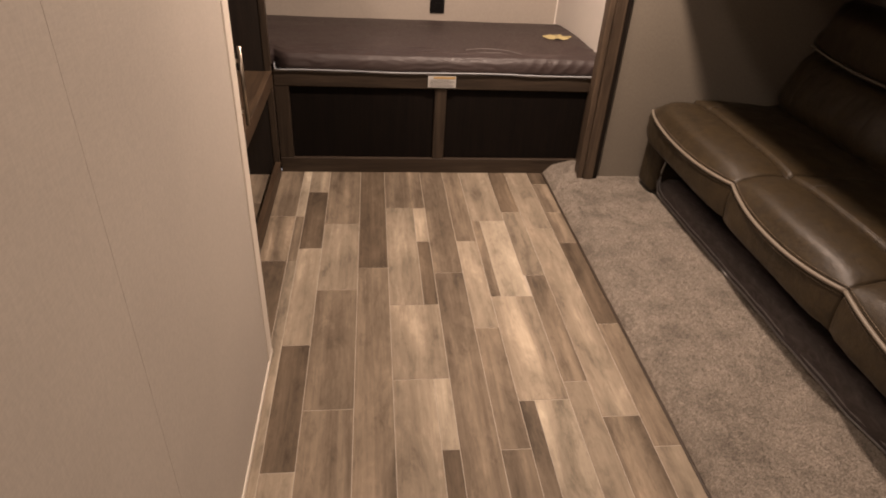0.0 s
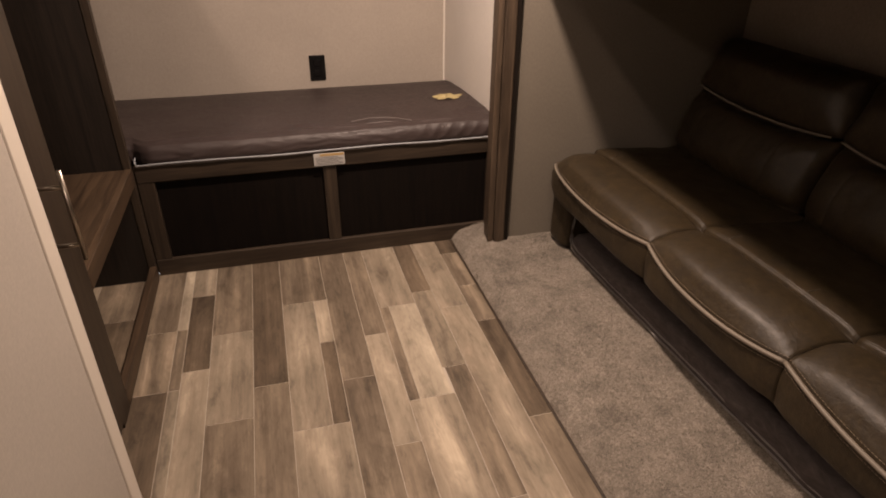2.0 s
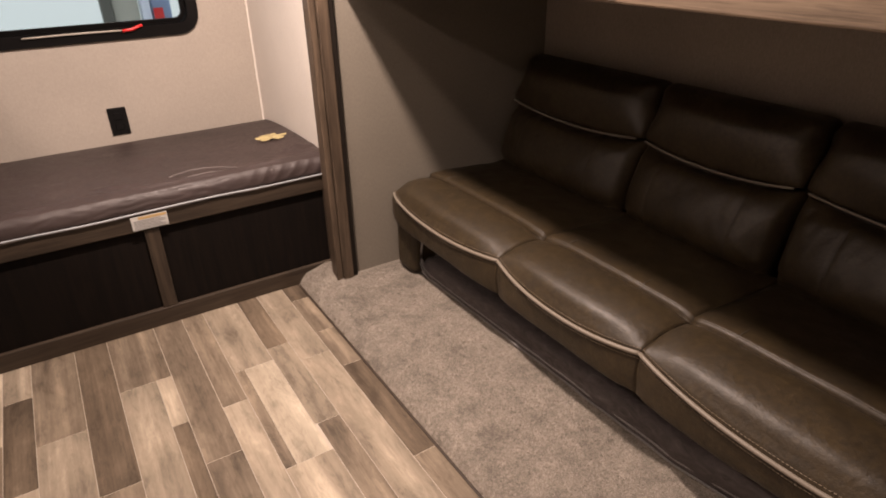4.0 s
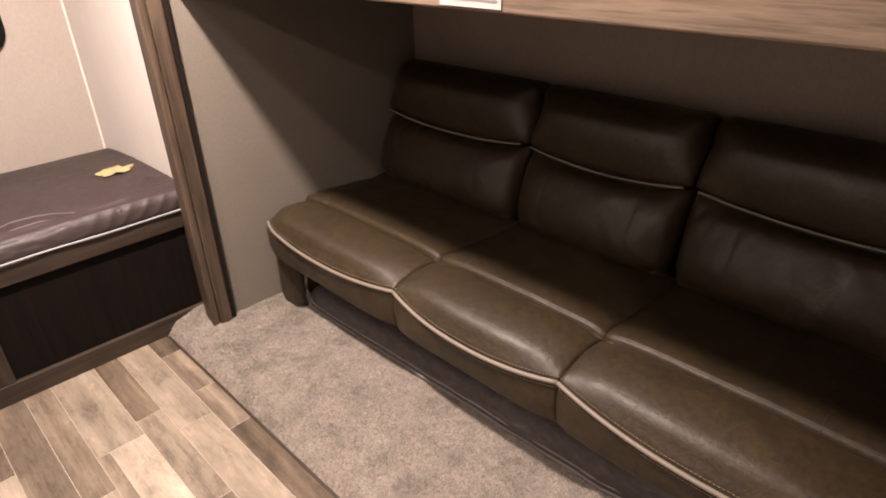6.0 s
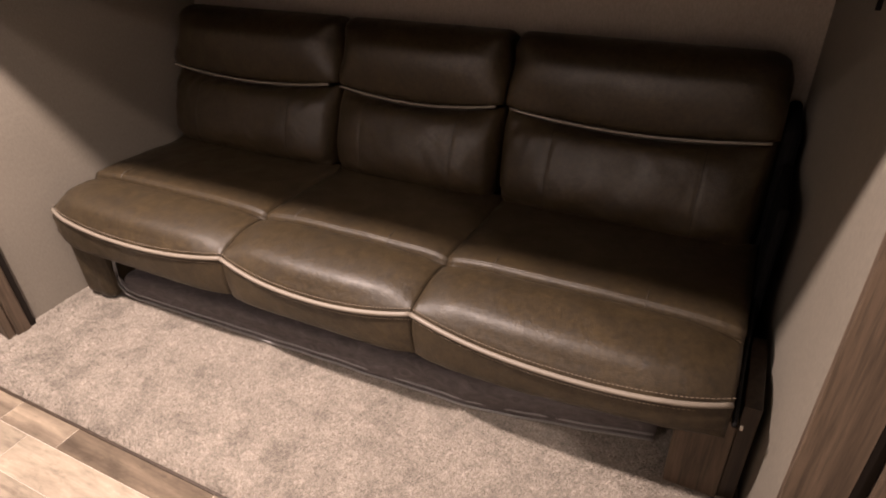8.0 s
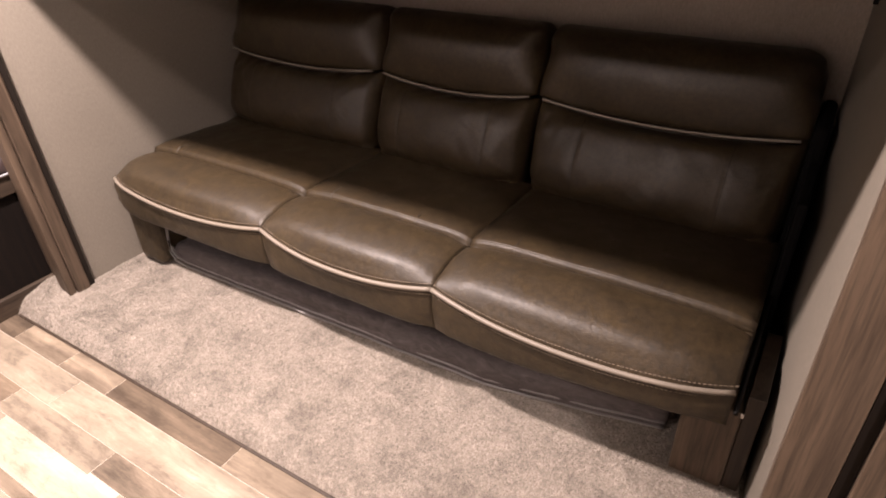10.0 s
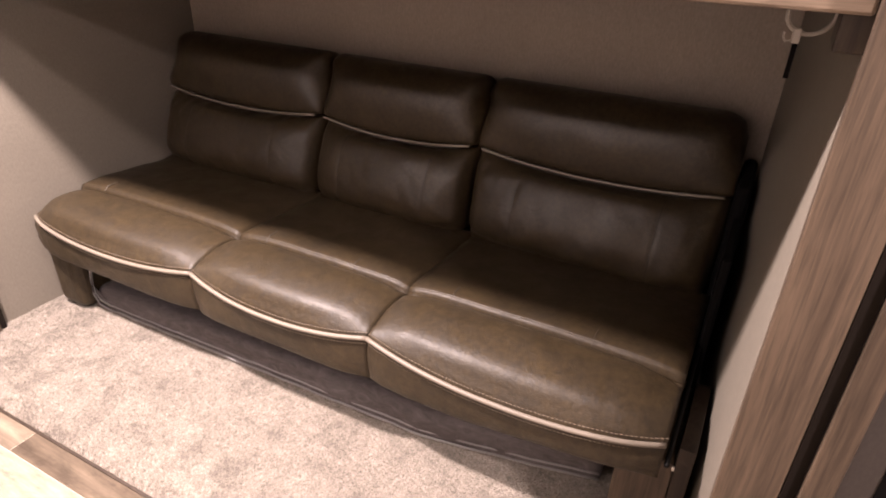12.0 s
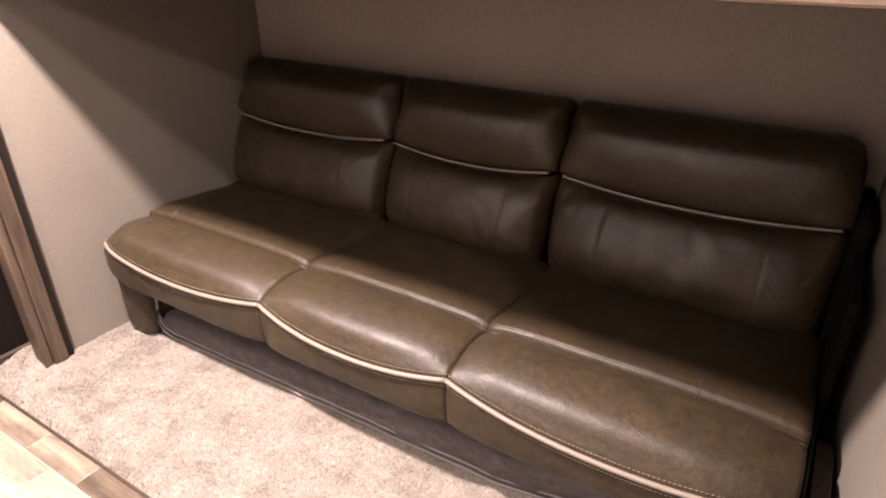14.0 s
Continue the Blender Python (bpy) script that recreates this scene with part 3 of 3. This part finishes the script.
def back_line(u):
    """The piping across a backrest: (x, z)."""
    w = 1 - abs(2 * u - 1) ** 2
    return 2.222 - 0.004 * w, 0.628 - 0.022 * w


def back_lower_point(y0, y1, u, v):
    w = fullness(u, 5)
    soft = fullness(u, 2.2)
    px, pz = back_line(u)
    ruck = 0.006 * noise.noise(Vector(((y0 + (y1 - y0) * u) * 24, 6.0, 2.0)))
    prof = [(2.30, 0.375, 0), (2.17, 0.378, 0), (2.136 + 0.03 * (1 - w), 0.394 + 0.01 * (1 - w), 0), (2.118 + 0.045 * (1 - w), 0.43, 0), (2.130 - 0.012 * soft + 0.045 * (1 - w), 0.48, 0), (2.160 - 0.014 * soft + 0.034 * (1 - w), 0.545, 0),
            (2.190 - 0.010 * soft + 0.016 * (1 - w), 0.588 - 0.012 * (1 - soft), 0), (px + 0.010, pz - 0.017 + ruck, 0), (px + 0.040, pz - 0.012 + ruck, 0)]
    p = along(prof, v)
    y = y0 + (y1 - y0) * (0.5 + (u - 0.5) * (1 - 0.055 * max(0.0, 1 - v / 0.5) ** 2))
    seam = sum(math.exp(-((u - s) / 0.006) ** 2) for s in (0.22, 0.78)) * math.sin(math.pi * min(1, max(0, v)))
    top = max(0.0, min(1.0, (v - 0.5) / 0.16)) * max(0.0, min(1.0, (0.90 - v) / 0.06))
    gather = 0.0040 * top * noise.noise(Vector((y * 34 + 14 * p[1], p[1] * 26, 7.0))) * (0.5 + abs(noise.noise(Vector((y * 7, 4.0, 1.0)))) * 1.4)
    q = abs(2 * u - 1)
    ends = 0.030 * max(0.0, (q - 0.90) / 0.10) ** 2
    gather += 0.0045 * max(0.0, (q - 0.55) / 0.45) * max(0.0, min(1.0, (v - 0.55) / 0.12)) * noise.noise(Vector((y * 26 + p[1] * 55, p[1] * 20, 9.0)))
    gather += 0.0035 * max(0.0, 1 - abs(v - 0.80) / 0.09) * noise.noise(Vector((y * 75, p[1] * 18, 3.0)))
    crease = math.sin(math.pi * v) * (0.006 * noise.noise(Vector((y * 9 + p[1] * 6, p[1] * 10, 2.0))) + 0.0022 * noise.noise(Vector((y * 31 - p[1] * 18, p[1] * 24, 4.0))))
    return (p[0] + 0.0028 * seam + gather + crease + ends, y, p[1])


def back_lower(y0, y1):
    return grid_mesh(lambda u, v: back_lower_point(y0, y1, u, v), 100, 44, cap=True)


def back_upper(y0, y1, outer):
    def f(u, v):
        q = abs(2 * u - 1)
        far = outer is not None and (u > 0.5) == bool(outer)
        e = max(0.0, (q - (0.80 if far else 0.88)) / (0.20 if far else 0.12))
        drop = (0.060 if far else 0.022) * (1 - math.sqrt(max(0.0, 1 - e * e)))
        w = fullness(u, 7)
        soft = fullness(u, 2.4)
        px, pz = back_line(u)
        k = 1 - w
        prof = [(px + 0.03, pz - 0.004, 0), (px + 0.003, pz + 0.004, 0), (px - 0.008 * soft, pz + 0.035, 0), (2.222 - 0.012 * soft + 0.032 * k, 0.705, 0), (2.236 - 0.008 * soft + 0.036 * k, 0.755 - drop, 0),
                (2.262 + 0.01 * k, 0.790 - drop, 0), (2.300, 0.804 - drop, 0), (2.345, 0.797 - drop, 0), (2.372, 0.765 - drop, 0), (2.375, 0.62, 0), (2.34, 0.40, 0)]
        p = along(prof, v)
        y = y0 + (y1 - y0) * (0.5 + (u - 0.5) * (1 - 0.010 * k * min(1, v * 2)))
        return (p[0] + 0.018 * max(0.0, (q - 0.86) / 0.14) ** 2 * min(1.0, v * 5) + 0.0028 * noise.noise(Vector((y * 12, p[1] * 16, 5))), y, p[1])
    return grid_mesh(f, 44, 44, cap=True)


def dashes(fn, y0, y1, r=0.0009):
    b = bmesh.new()
    n = int(abs(y1 - y0) / 0.0085)
    for k in range(n):
        a, c = k / n, (k + 0.62) / n
        tube([fn(a), fn((a + c) / 2), fn(c)], r, 4, b)
    return b


for outer, (y0, y1) in zip((1, None, 0), SPANS):
    front = part("seat_front", seat_front(y0, y1, outer), LEATHER, sofa, "", True)
    lo, hi = (0.004 if outer == 0 else 0.0), (0.985 if outer == 1 else 1.0)
    us = [lo + (hi - lo) * k / 40 for k in range(41)]
    pp = [(piping_at(u, outer)[0] - 0.0035, y0 + (y1 - y0) * u, piping_at(u, outer)[1] + 0.001) for u in us]
    part("piping", tube(pp, 0.0055, 10), PIPING, front, "cream leather piping", True)

    def stitch_above(u, y0=y0, y1=y1, outer=outer):
        px, pz = piping_at(u, outer)
        return (px + 0.0028, y0 + (y1 - y0) * u, pz + 0.0125)

    def stitch_below(u, y0=y0, y1=y1, outer=outer):
        px, pz = piping_at(u, outer)
        return (px - 0.0028, y0 + (y1 - y0) * u, pz - 0.0135)
    part("stitching", dashes(stitch_above, y0, y1), STITCH, front, "tan thread stitching")
    part("stitching", dashes(stitch_below, y0, y1), STITCH, front, "tan thread stitching")
    rear = part("seat_rear", seat_rear(y0, y1), LEATHER, sofa, "", True)
    for s in (0.30, 0.82):
        yy = y0 + (y1 - y0) * s
        part("seam", tube([(1.810 + 0.05 * k / 6, yy, 0.4030 + 0.0125 * min(1, k / 1.5)) for k in range(7)], 0.0013, 4), SEAM_TAN, rear)
for outer, (y0, y1) in zip((1, None, 0), [(2.093, 2.760), (1.558, 2.083), (0.884, 1.548)]):
    low = part("back_cushion", back_lower(y0, y1), LEATHER, sofa, "", True)
    for s in (0.22, 0.78):
        seam_bm = tube([back_lower_point(y0, y1, s, 0.26 + 0.56 * k / 24) for k in range(25)], 0.0011, 4)
        part("seam", seam_bm, SEAM, low, "dark stitched seam")
    up = part("headrest", back_upper(y0, y1, outer), LEATHER, sofa, "", True)
    pp = [(back_line(k / 40)[0] - 0.0055, y0 + (y1 - y0) * (0.025 + 0.95 * k / 40), back_line(k / 40)[1]) for k in range(41)]
    part("piping", tube(pp, 0.0036, 10), PIPING, up, "cream leather piping", True)
    part("seam", tube([(x + 0.0005, y, z - 0.0075) for x, y, z in pp[3:-3]], 0.0014, 5), SEAM, up, "dark stitched seam")
part("seat_deck", box(1.72, 2.33, 0.885, 2.745, 0.20, 0.36, 0.01), BLACK_MATT, sofa, "black fabric underside")
part("end_panel", box(1.652, 2.34, 2.636, 2.770, FLOOR2, 0.262, 0.035, 5), LEATHER, sofa, "brown leather-covered end panel")
part("end_panel", box(1.90, 2.34, 0.875, 0.905, FLOOR2, 0.30, 0.008), BLACK_MATT, sofa)
part("side_board", box(1.712, 1.93, 0.821, 0.853, FLOOR2, 0.305, 0.002), FRAME_Z, sofa, "brown wood-grain side board")
# Two black blocks stand in for the dark shade between sofa and near wall.
part("gap_shade", box(2.19, 2.405, 0.850, 0.883, FLOOR2, 0.675, 0.015, 3), BLACK_MATT, sofa, "black block for the shaded gap beside the backrest")
part("gap_shade", box(1.96, 2.188, 0.852, 0.872, 0.20, 0.600, 0.006), BLACK_MATT, sofa, "black block for the shaded gap beside the seat")
part("back_frame", box(2.30, 2.40, 0.90, 2.74, FLOOR2, 0.60, 0.01), BLACK_MATT, sofa)
part("hinge_bar", tube([(1.640, 0.868, 0.318), (1.76, 0.868, 0.330), (1.95, 0.868, 0.37), (2.17, 0.868, 0.44)], 0.005, 8), BLACK, sofa, "black steel hinge bar", True)
part("hinge_bolt", tube([(1.641, 0.8585, 0.318), (1.641, 0.8535, 0.318)], 0.005, 10), STEEL, sofa, "steel bolt")
part("base_block", box(1.705, 1.98, 0.854, 0.963, FLOOR2, 0.262, 0.003), TRIM_Z, sofa, "brown wood base block")

# folded mattress stowed below the seat, in a clear bag
bag = thing("stowed_mattress", "flat grey-brown mattress in clear plastic under the sofa", "mattress", 1.9, 1.8, FLOOR2)
BAGM = mat("grey_brown_fabric", (0.0484, 0.0387, 0.0376), 0.7, spec=0.2)
bn = noise_tex(BAGM, coords(BAGM, (2, 1, 3)), 16, 6, 0.65, 1.6)
base(BAGM, ramp(BAGM, bn, "Fac", [(0.3, (0.055, 0.046, 0.044)), (0.6, (0.092, 0.079, 0.076)), (0.8, (0.142, 0.126, 0.121))]).outputs[0])
bump(BAGM, bn.outputs["Fac"], 0.35, 0.006)


def bag_edge(u):
    """The front edge of the stowed mattress: straight, then turning in towards the near end."""
    return 1.690 + 0.035 * u + 0.075 * max(0.0, (u - 0.72) / 0.28) ** 1.3


def bag_face(u, v):
    y = 2.628 - u * 1.63
    x = bag_edge(u)
    corner = max(0.0, 1 - u / 0.05)
    prof = [(x + 0.30, 0.040, 0), (x + 0.05, 0.038, 0), (x + 0.004, 0.040 + 0.05 * corner ** 2, 0), (x + 0.004, 0.060 + 0.05 * corner ** 2, 0), (x + 0.007, 0.080, 0), (x + 0.016, 0.098, 0), (x + 0.036, 0.107, 0), (x + 0.09, 0.102, 0), (x + 0.30, 0.09, 0)]
    p = along(prof, v)
    d = 0.006 * noise.noise(Vector((y * 8, p[1] * 22, 0))) + 0.003 * noise.noise(Vector((y * 30, p[1] * 40, 2)))
    return (p[0] + d, y, p[1])


part("cover", grid_mesh(bag_face, 110, 28, cap=True), BAGM, bag, "", True)
for off, zz in ((0.000, 0.046), (0.006, 0.058)):
    pts = [(1.700 + off, 2.632, 0.21), (1.690 + off, 2.634, 0.14), (1.683 + off, 2.628, 0.09), (1.682 + off, 2.605, zz + 0.014)]
    pts += [(bag_edge((2.628 - 2.57 + 1.57 * k / 40) / 1.63) - 0.003 + off + 0.001 * math.sin(k * 1.7), 2.57 - 1.57 * k / 40, zz + 0.001 * math.sin(k * 0.8)) for k in range(41)]
    part("edge_piping", tube(pts, 0.0027, 6), mat("grey_piping", (0.19, 0.178, 0.172), 0.5), bag, "grey piping along the edge", True)

# ---- upper bunk over the sofa ----
upper = thing("upper_bunk", "upper bunk with a light wood-grain front board", "bunk bed", 1.95, 1.8, 1.13)
part("front_board", box(1.500, 1.522, 0.800, 2.770, 1.130, 1.330, 0.004), TRIM_Y, upper, "light brown wood-grain board")
# Unseen underside, coloured near black to keep bounced light off the headrests.
part("platform", box(1.522, 2.41, 0.850, 2.798, 1.165, 1.19), DARK_Z, upper, "wood platform, darkened to cut light bounced downwards")
part("mattress_block", box(1.54, 2.40, 0.86, 2.79, 1.19, 1.29, 0.03, 3), MATTRESS, upper)
sticker("warning_label", "white warning label on the upper bunk's front board", lambda a, u, o: (1.4995 - o, 1.724 - a, 1.136 + u), 0.132, 0.075, 8, False)
bracket = thing("bunk_bracket", "small dark steel bracket under the upper bunk", "bracket", 1.55, 2.78, 1.11)
part("plate", box(1.53, 1.58, 2.770, 2.799, 1.105, 1.128, 0.003), BLACK, bracket)
part("pin", tube([(1.545, 2.785, 1.105), (1.545, 2.785, 1.085)], 0.006, 8), STEEL, bracket)

cleat = thing("wooden_cleat", "small dark wooden cleat on the wall under the upper bunk", "cleat", 1.56, 0.81, 1.09)
part("block", box(1.526, 1.600, 0.793, 0.826, 1.088, 1.1645, 0.003), TRIM_DARK, cleat)

# strap loop hanging at the bunk's corner
loop = thing("strap_loop", "white plastic loop with a black webbing strap under the bunk", "strap", 1.62, 0.85, 1.165)
lp = [(1.625, 0.877, 1.165), (1.625, 0.8765, 1.125)]
for k in range(19):
    a = math.pi * (1 - k / 18)
    lp.append((1.625, 0.851 - 0.0255 * math.cos(math.pi - a), 1.112 - 0.022 * math.sin(a)))
lp = lp[:2] + sorted(lp[2:], key=lambda q: -q[1]) + [(1.625, 0.826, 1.125), (1.625, 0.8255, 1.165)]
part("loop", tube(lp, 0.0026, 8), WHITE_PL, loop, "white plastic-coated loop", True)
part("clip", box(1.622, 1.628, 0.856, 0.866, 1.078, 1.096, 0.002), WHITE_PL, loop, "white clip")
part("hook", tube([(1.625, 0.866, 1.081), (1.625, 0.872, 1.0795), (1.625, 0.875, 1.084), (1.625, 0.875, 1.090)], 0.0016, 6), WHITE_PL, loop, "white plastic hook")
part("strap", box(1.6235, 1.6265, 0.8570, 0.8630, 1.036, 1.080, 0.0005, 1), BLACK_MATT, loop, "black webbing strap")

# ---- carpet ----
CARPET = mat("grey_beige_carpet", (0.196, 0.174, 0.149), 0.95, spec=0.1)
geo = node(CARPET, "ShaderNodeNewGeometry")
patch = noise_tex(CARPET, coords(CARPET), 9, 4, 0.6, 0.5)
tuft = ramp(CARPET, geo, "Random Per Island", [(0.0, (0.167, 0.145, 0.12)), (0.5, (0.235, 0.205, 0.171)), (1.0, (0.311, 0.273, 0.231))])
pc = ramp(CARPET, patch, "Fac", [(0.34, grey(0.72)), (0.48, grey(0.94)), (0.66, grey(1.08))])
clump = noise_tex(CARPET, coords(CARPET), 48, 4, 0.7, 0.8)
cc = ramp(CARPET, clump, "Fac", [(0.32, grey(0.74)), (0.52, grey(0.97)), (0.7, grey(1.05))])
base(CARPET, blend(CARPET, blend(CARPET, tuft.outputs[0], pc.outputs[0], 1.0), cc.outputs[0], 1.0))
CARPET_BASE = mat("carpet_backing", (0.109, 0.0951, 0.0815), 0.95, spec=0.1)
cb = noise_tex(CARPET_BASE, coords(CARPET_BASE), 160, 3, 0.7)
base(CARPET_BASE, ramp(CARPET_BASE, cb, "Fac", [(0.3, (0.155, 0.136, 0.114)), (0.7, (0.245, 0.218, 0.187))]).outputs[0])


def carpet_height(x, y):
    """The slide-out floor's lip: rounded at its front edge, with a curled flap by the far trim."""
    d = max(0.0, x - 1.277)
    lip = FLOOR2 * math.sin(math.pi / 2 * min(1.0, d / 0.045)) ** 0.8
    bump_ = 0.030 * math.exp(-((x - 1.40) / 0.075) ** 2) * max(0.0, min(1.0, (y - 2.78) / 0.06)) * min(1, d / 0.03)
    tread = 0.0022 * noise.noise(Vector((x * 26, y * 26, 3.0))) + 0.0026 * noise.noise(Vector((x * 9, y * 9, 1.0)))
    return lip + bump_ + tread * min(1.0, d / 0.05)


carpet = tagged(new("carpet"), "grey-beige cut-pile carpet on the slide-out floor", "carpet", kind="structure")


def carpet_sheet(u, v):
    x = 1.277 + u * u * 1.13 if u < 0.5 else 1.277 + 1.13 * (0.25 + (u - 0.5) * 1.5)
    y = 0.60 + v * 2.29
    return (x, y, carpet_height(x, y) - 0.0036)


def clip_carpet(x, y):
    return (x < 1.47 and y < 2.893) or (0.80 + (x - 1.48) * 0.06 < y < 2.80)


sheet = grid_mesh(carpet_sheet, 40, 60)
bmesh.ops.delete(sheet, geom=[f for f in sheet.faces if not clip_carpet(f.calc_center_median().x, f.calc_center_median().y)], context="FACES")
part("backing", sheet, CARPET_BASE, carpet)
part("edge_binding", box(1.2705, 1.2785, 0.64, 2.885, 0.0, 0.0045, 0.0015, 2), TRIM_DARK, carpet, "thin dark brown binding along the edge")
rng = np.random.default_rng(5)
N = 300000
PX, PY = 1.279 + rng.random(N) ** 1.15 * 0.715, 0.62 + rng.random(N) * 2.28
keep = ((PX < 1.47) & (PY < 2.893)) | ((PY > 0.80 + (PX - 1.48) * 0.06) & (PY < 2.80))
keep &= (PY > 2.6) | (PX < 1.74 + 0.14 * (2.628 - PY) / 1.63)
PX, PY = PX[keep], PY[keep]
N = len(PX)
PZ = np.array([carpet_height(x, y) for x, y in zip(PX, PY)]) - 0.0032
B = rng.random(N) * math.tau
LEAN_, RISE, HALF = 0.004 + 0.005 * rng.random(N), 0.0016 + 0.0016 * rng.random(N), 0.0008 + 0.0006 * rng.random(N)
TX, TY = np.cos(B) * LEAN_, np.sin(B) * LEAN_
TIP = np.array([carpet_height(x, y) for x, y in zip(PX + TX, PY + TY)]) - 0.0032 + RISE
CX, CY = -np.sin(B) * HALF, np.cos(B) * HALF
V = np.empty((N, 4, 3))
V[:, 0] = np.stack([PX - CX, PY - CY, PZ], 1)
V[:, 1] = np.stack([PX + CX, PY + CY, PZ], 1)
V[:, 2] = np.stack([PX + CX + TX, PY + CY + TY, TIP], 1)
V[:, 3] = np.stack([PX - CX + TX, PY - CY + TY, TIP], 1)
verts = V.reshape(-1, 3).tolist()
faces = np.arange(4 * N).reshape(N, 4).tolist()
pile_me = bpy.data.meshes.new("pile")
pile_me.from_pydata(verts, [], faces)
pile_me.materials.append(CARPET)
pile = new("pile", pile_me)
pile.parent = carpet
tagged(pile, "", "", "", "stuff")

# ---- plank floor ----
floor = tagged(new("floor"), "wood-look plank floor in mixed grey-browns with pale joints", "floor", kind="structure")
part("joint_bed", box(-0.6, 1.49, BACK_Y, 2.91, -0.03, -0.0008), GROUT, floor)
part("subfloor", box(1.49, 2.42, 0.74, 2.83, -0.03, -0.002), GROUT, floor)
TOP = 2.905
# (x0, x1, [(y of the near end, tone), ...] from the far end towards the near)
LEFT_COLUMNS = [
    (-0.60, -0.40, [(2.3, "m"), (1.8, "l"), (1.3, "d")]),
    (-0.40, -0.22, [(2.6, "d"), (2.0, "l"), (1.3, "m")]),
    (-0.22, -0.05, [(2.45, "l"), (1.9, "m"), (1.3, "l")]),
    (-0.05, 0.105, [(2.62, "m"), (2.1, "d"), (1.3, "m")]),
    (0.105, 0.240, [(2.517, "m"), (2.22, "m"), (1.74, "d"), (1.3, "m")]),
    (0.240, 0.272, [(2.517, "p"), (2.22, "m"), (1.3, "l")]),
    (0.272, 0.350, [(2.71, "l"), (2.295, "d"), (1.797, "l"), (1.375, "d"), (1.0, "l")]),
    (0.350, 0.477, [(2.46, "m"), (2.053, "l"), (1.555, "m"), (1.05, "m")]),
    (0.477, 0.577, [(2.174, "d"), (1.22, "m")]),
]
MIDDLE_COLUMNS = [
    (0.577, 0.729, [(2.58, "m")]),
    (0.577, 0.683, [(2.58, None), (1.97, "l")]),
    (0.683, 0.729, [(2.58, None), (2.336, "l"), (1.97, "d")]),
    (0.577, 0.729, [(1.97, None), (1.651, "l")]),
    (0.577, 0.686, [(1.651, None), (1.1, "l")]),
    (0.686, 0.729, [(1.651, None), (1.418, "p"), (1.0, "d")]),
    (0.729, 0.826, [(2.14, "m"), (1.25, "m")]),
    (0.826, 0.900, [(2.336, "m"), (1.854, "l"), (1.411, "m"), (0.9, "m")]),
    (0.900, 1.028, [(2.480, "l")]),
    (0.900, 0.933, [(2.480, None), (2.006, "m")]),
    (0.933, 1.028, [(2.480, None), (2.006, "p")]),
    (0.900, 1.035, [(2.006, None), (1.563, "l")]),
    (0.900, 0.942, [(1.563, None), (1.1, "m")]),
    (0.942, 1.035, [(1.563, None), (1.1, "p")]),
]
RIGHT_COLUMNS = [
    (1.028, 1.104, [(2.545, "d"), (2.120, "l")]),
    (1.035, 1.104, [(2.120, None), (1.625, "m"), (1.1, "l")]),
    (1.104, 1.203, [(2.424, "l"), (1.50, "l"), (0.95, "m")]),
    (1.203, 1.278, [(2.787, "d"), (2.545, "m"), (2.321, "m"), (1.861, "d"), (1.401, "m"), (1.0, "l")]),
    (1.278, 1.47, [(2.2, "m"), (1.6, "d"), (1.0, "m")]),
]
GAP = 0.0008


def plank(x0, x1, y0, y1, tone):
    """One plank: bevelled top, its own mesh, its origin at its middle."""
    b = box(x0 + GAP - (x0 + x1) / 2, x1 - GAP - (x0 + x1) / 2, y0 + GAP - (y0 + y1) / 2, y1 - GAP - (y0 + y1) / 2, -0.004, 0.0, 0.0006, 1)
    ob = new("plank", mesh_of("plank", b, PLANKS[tone]))
    ob.parent = floor
    ob.location = ((x0 + x1) / 2, (y0 + y1) / 2, 0)


for x0, x1, cuts in LEFT_COLUMNS + MIDDLE_COLUMNS + RIGHT_COLUMNS:
    y = TOP
    for cut, tone in cuts:
        if tone:
            plank(x0, x1, cut, y, tone)
        y = cut
# the walkway behind the start, out of sight: longer runs of the same planks
rr = random.Random(3)
for x0, x1, y in [(-0.6, -0.4, 1.3), (-0.4, -0.22, 1.3), (-0.22, -0.05, 1.3), (-0.05, 0.105, 1.3), (0.105, 0.24, 1.3), (0.24, 0.272, 1.3), (0.272, 0.35, 1.0), (0.35, 0.477, 1.05), (0.477, 0.577, 1.22),
                  (0.577, 0.686, 1.1), (0.686, 0.729, 1.0), (0.729, 0.826, 1.25), (0.826, 0.90, 0.9), (0.900, 0.942, 1.1), (0.942, 1.035, 1.1), (1.035, 1.104, 1.1), (1.104, 1.203, 0.95), (1.203, 1.278, 1.0), (1.278, 1.47, 1.0)]:
    while y > BACK_Y + 0.05:
        nxt = max(BACK_Y + 0.01, y - rr.uniform(0.4, 1.0))
        plank(x0, x1, nxt, y, rr.choice("lmmdlp"))
        y = nxt
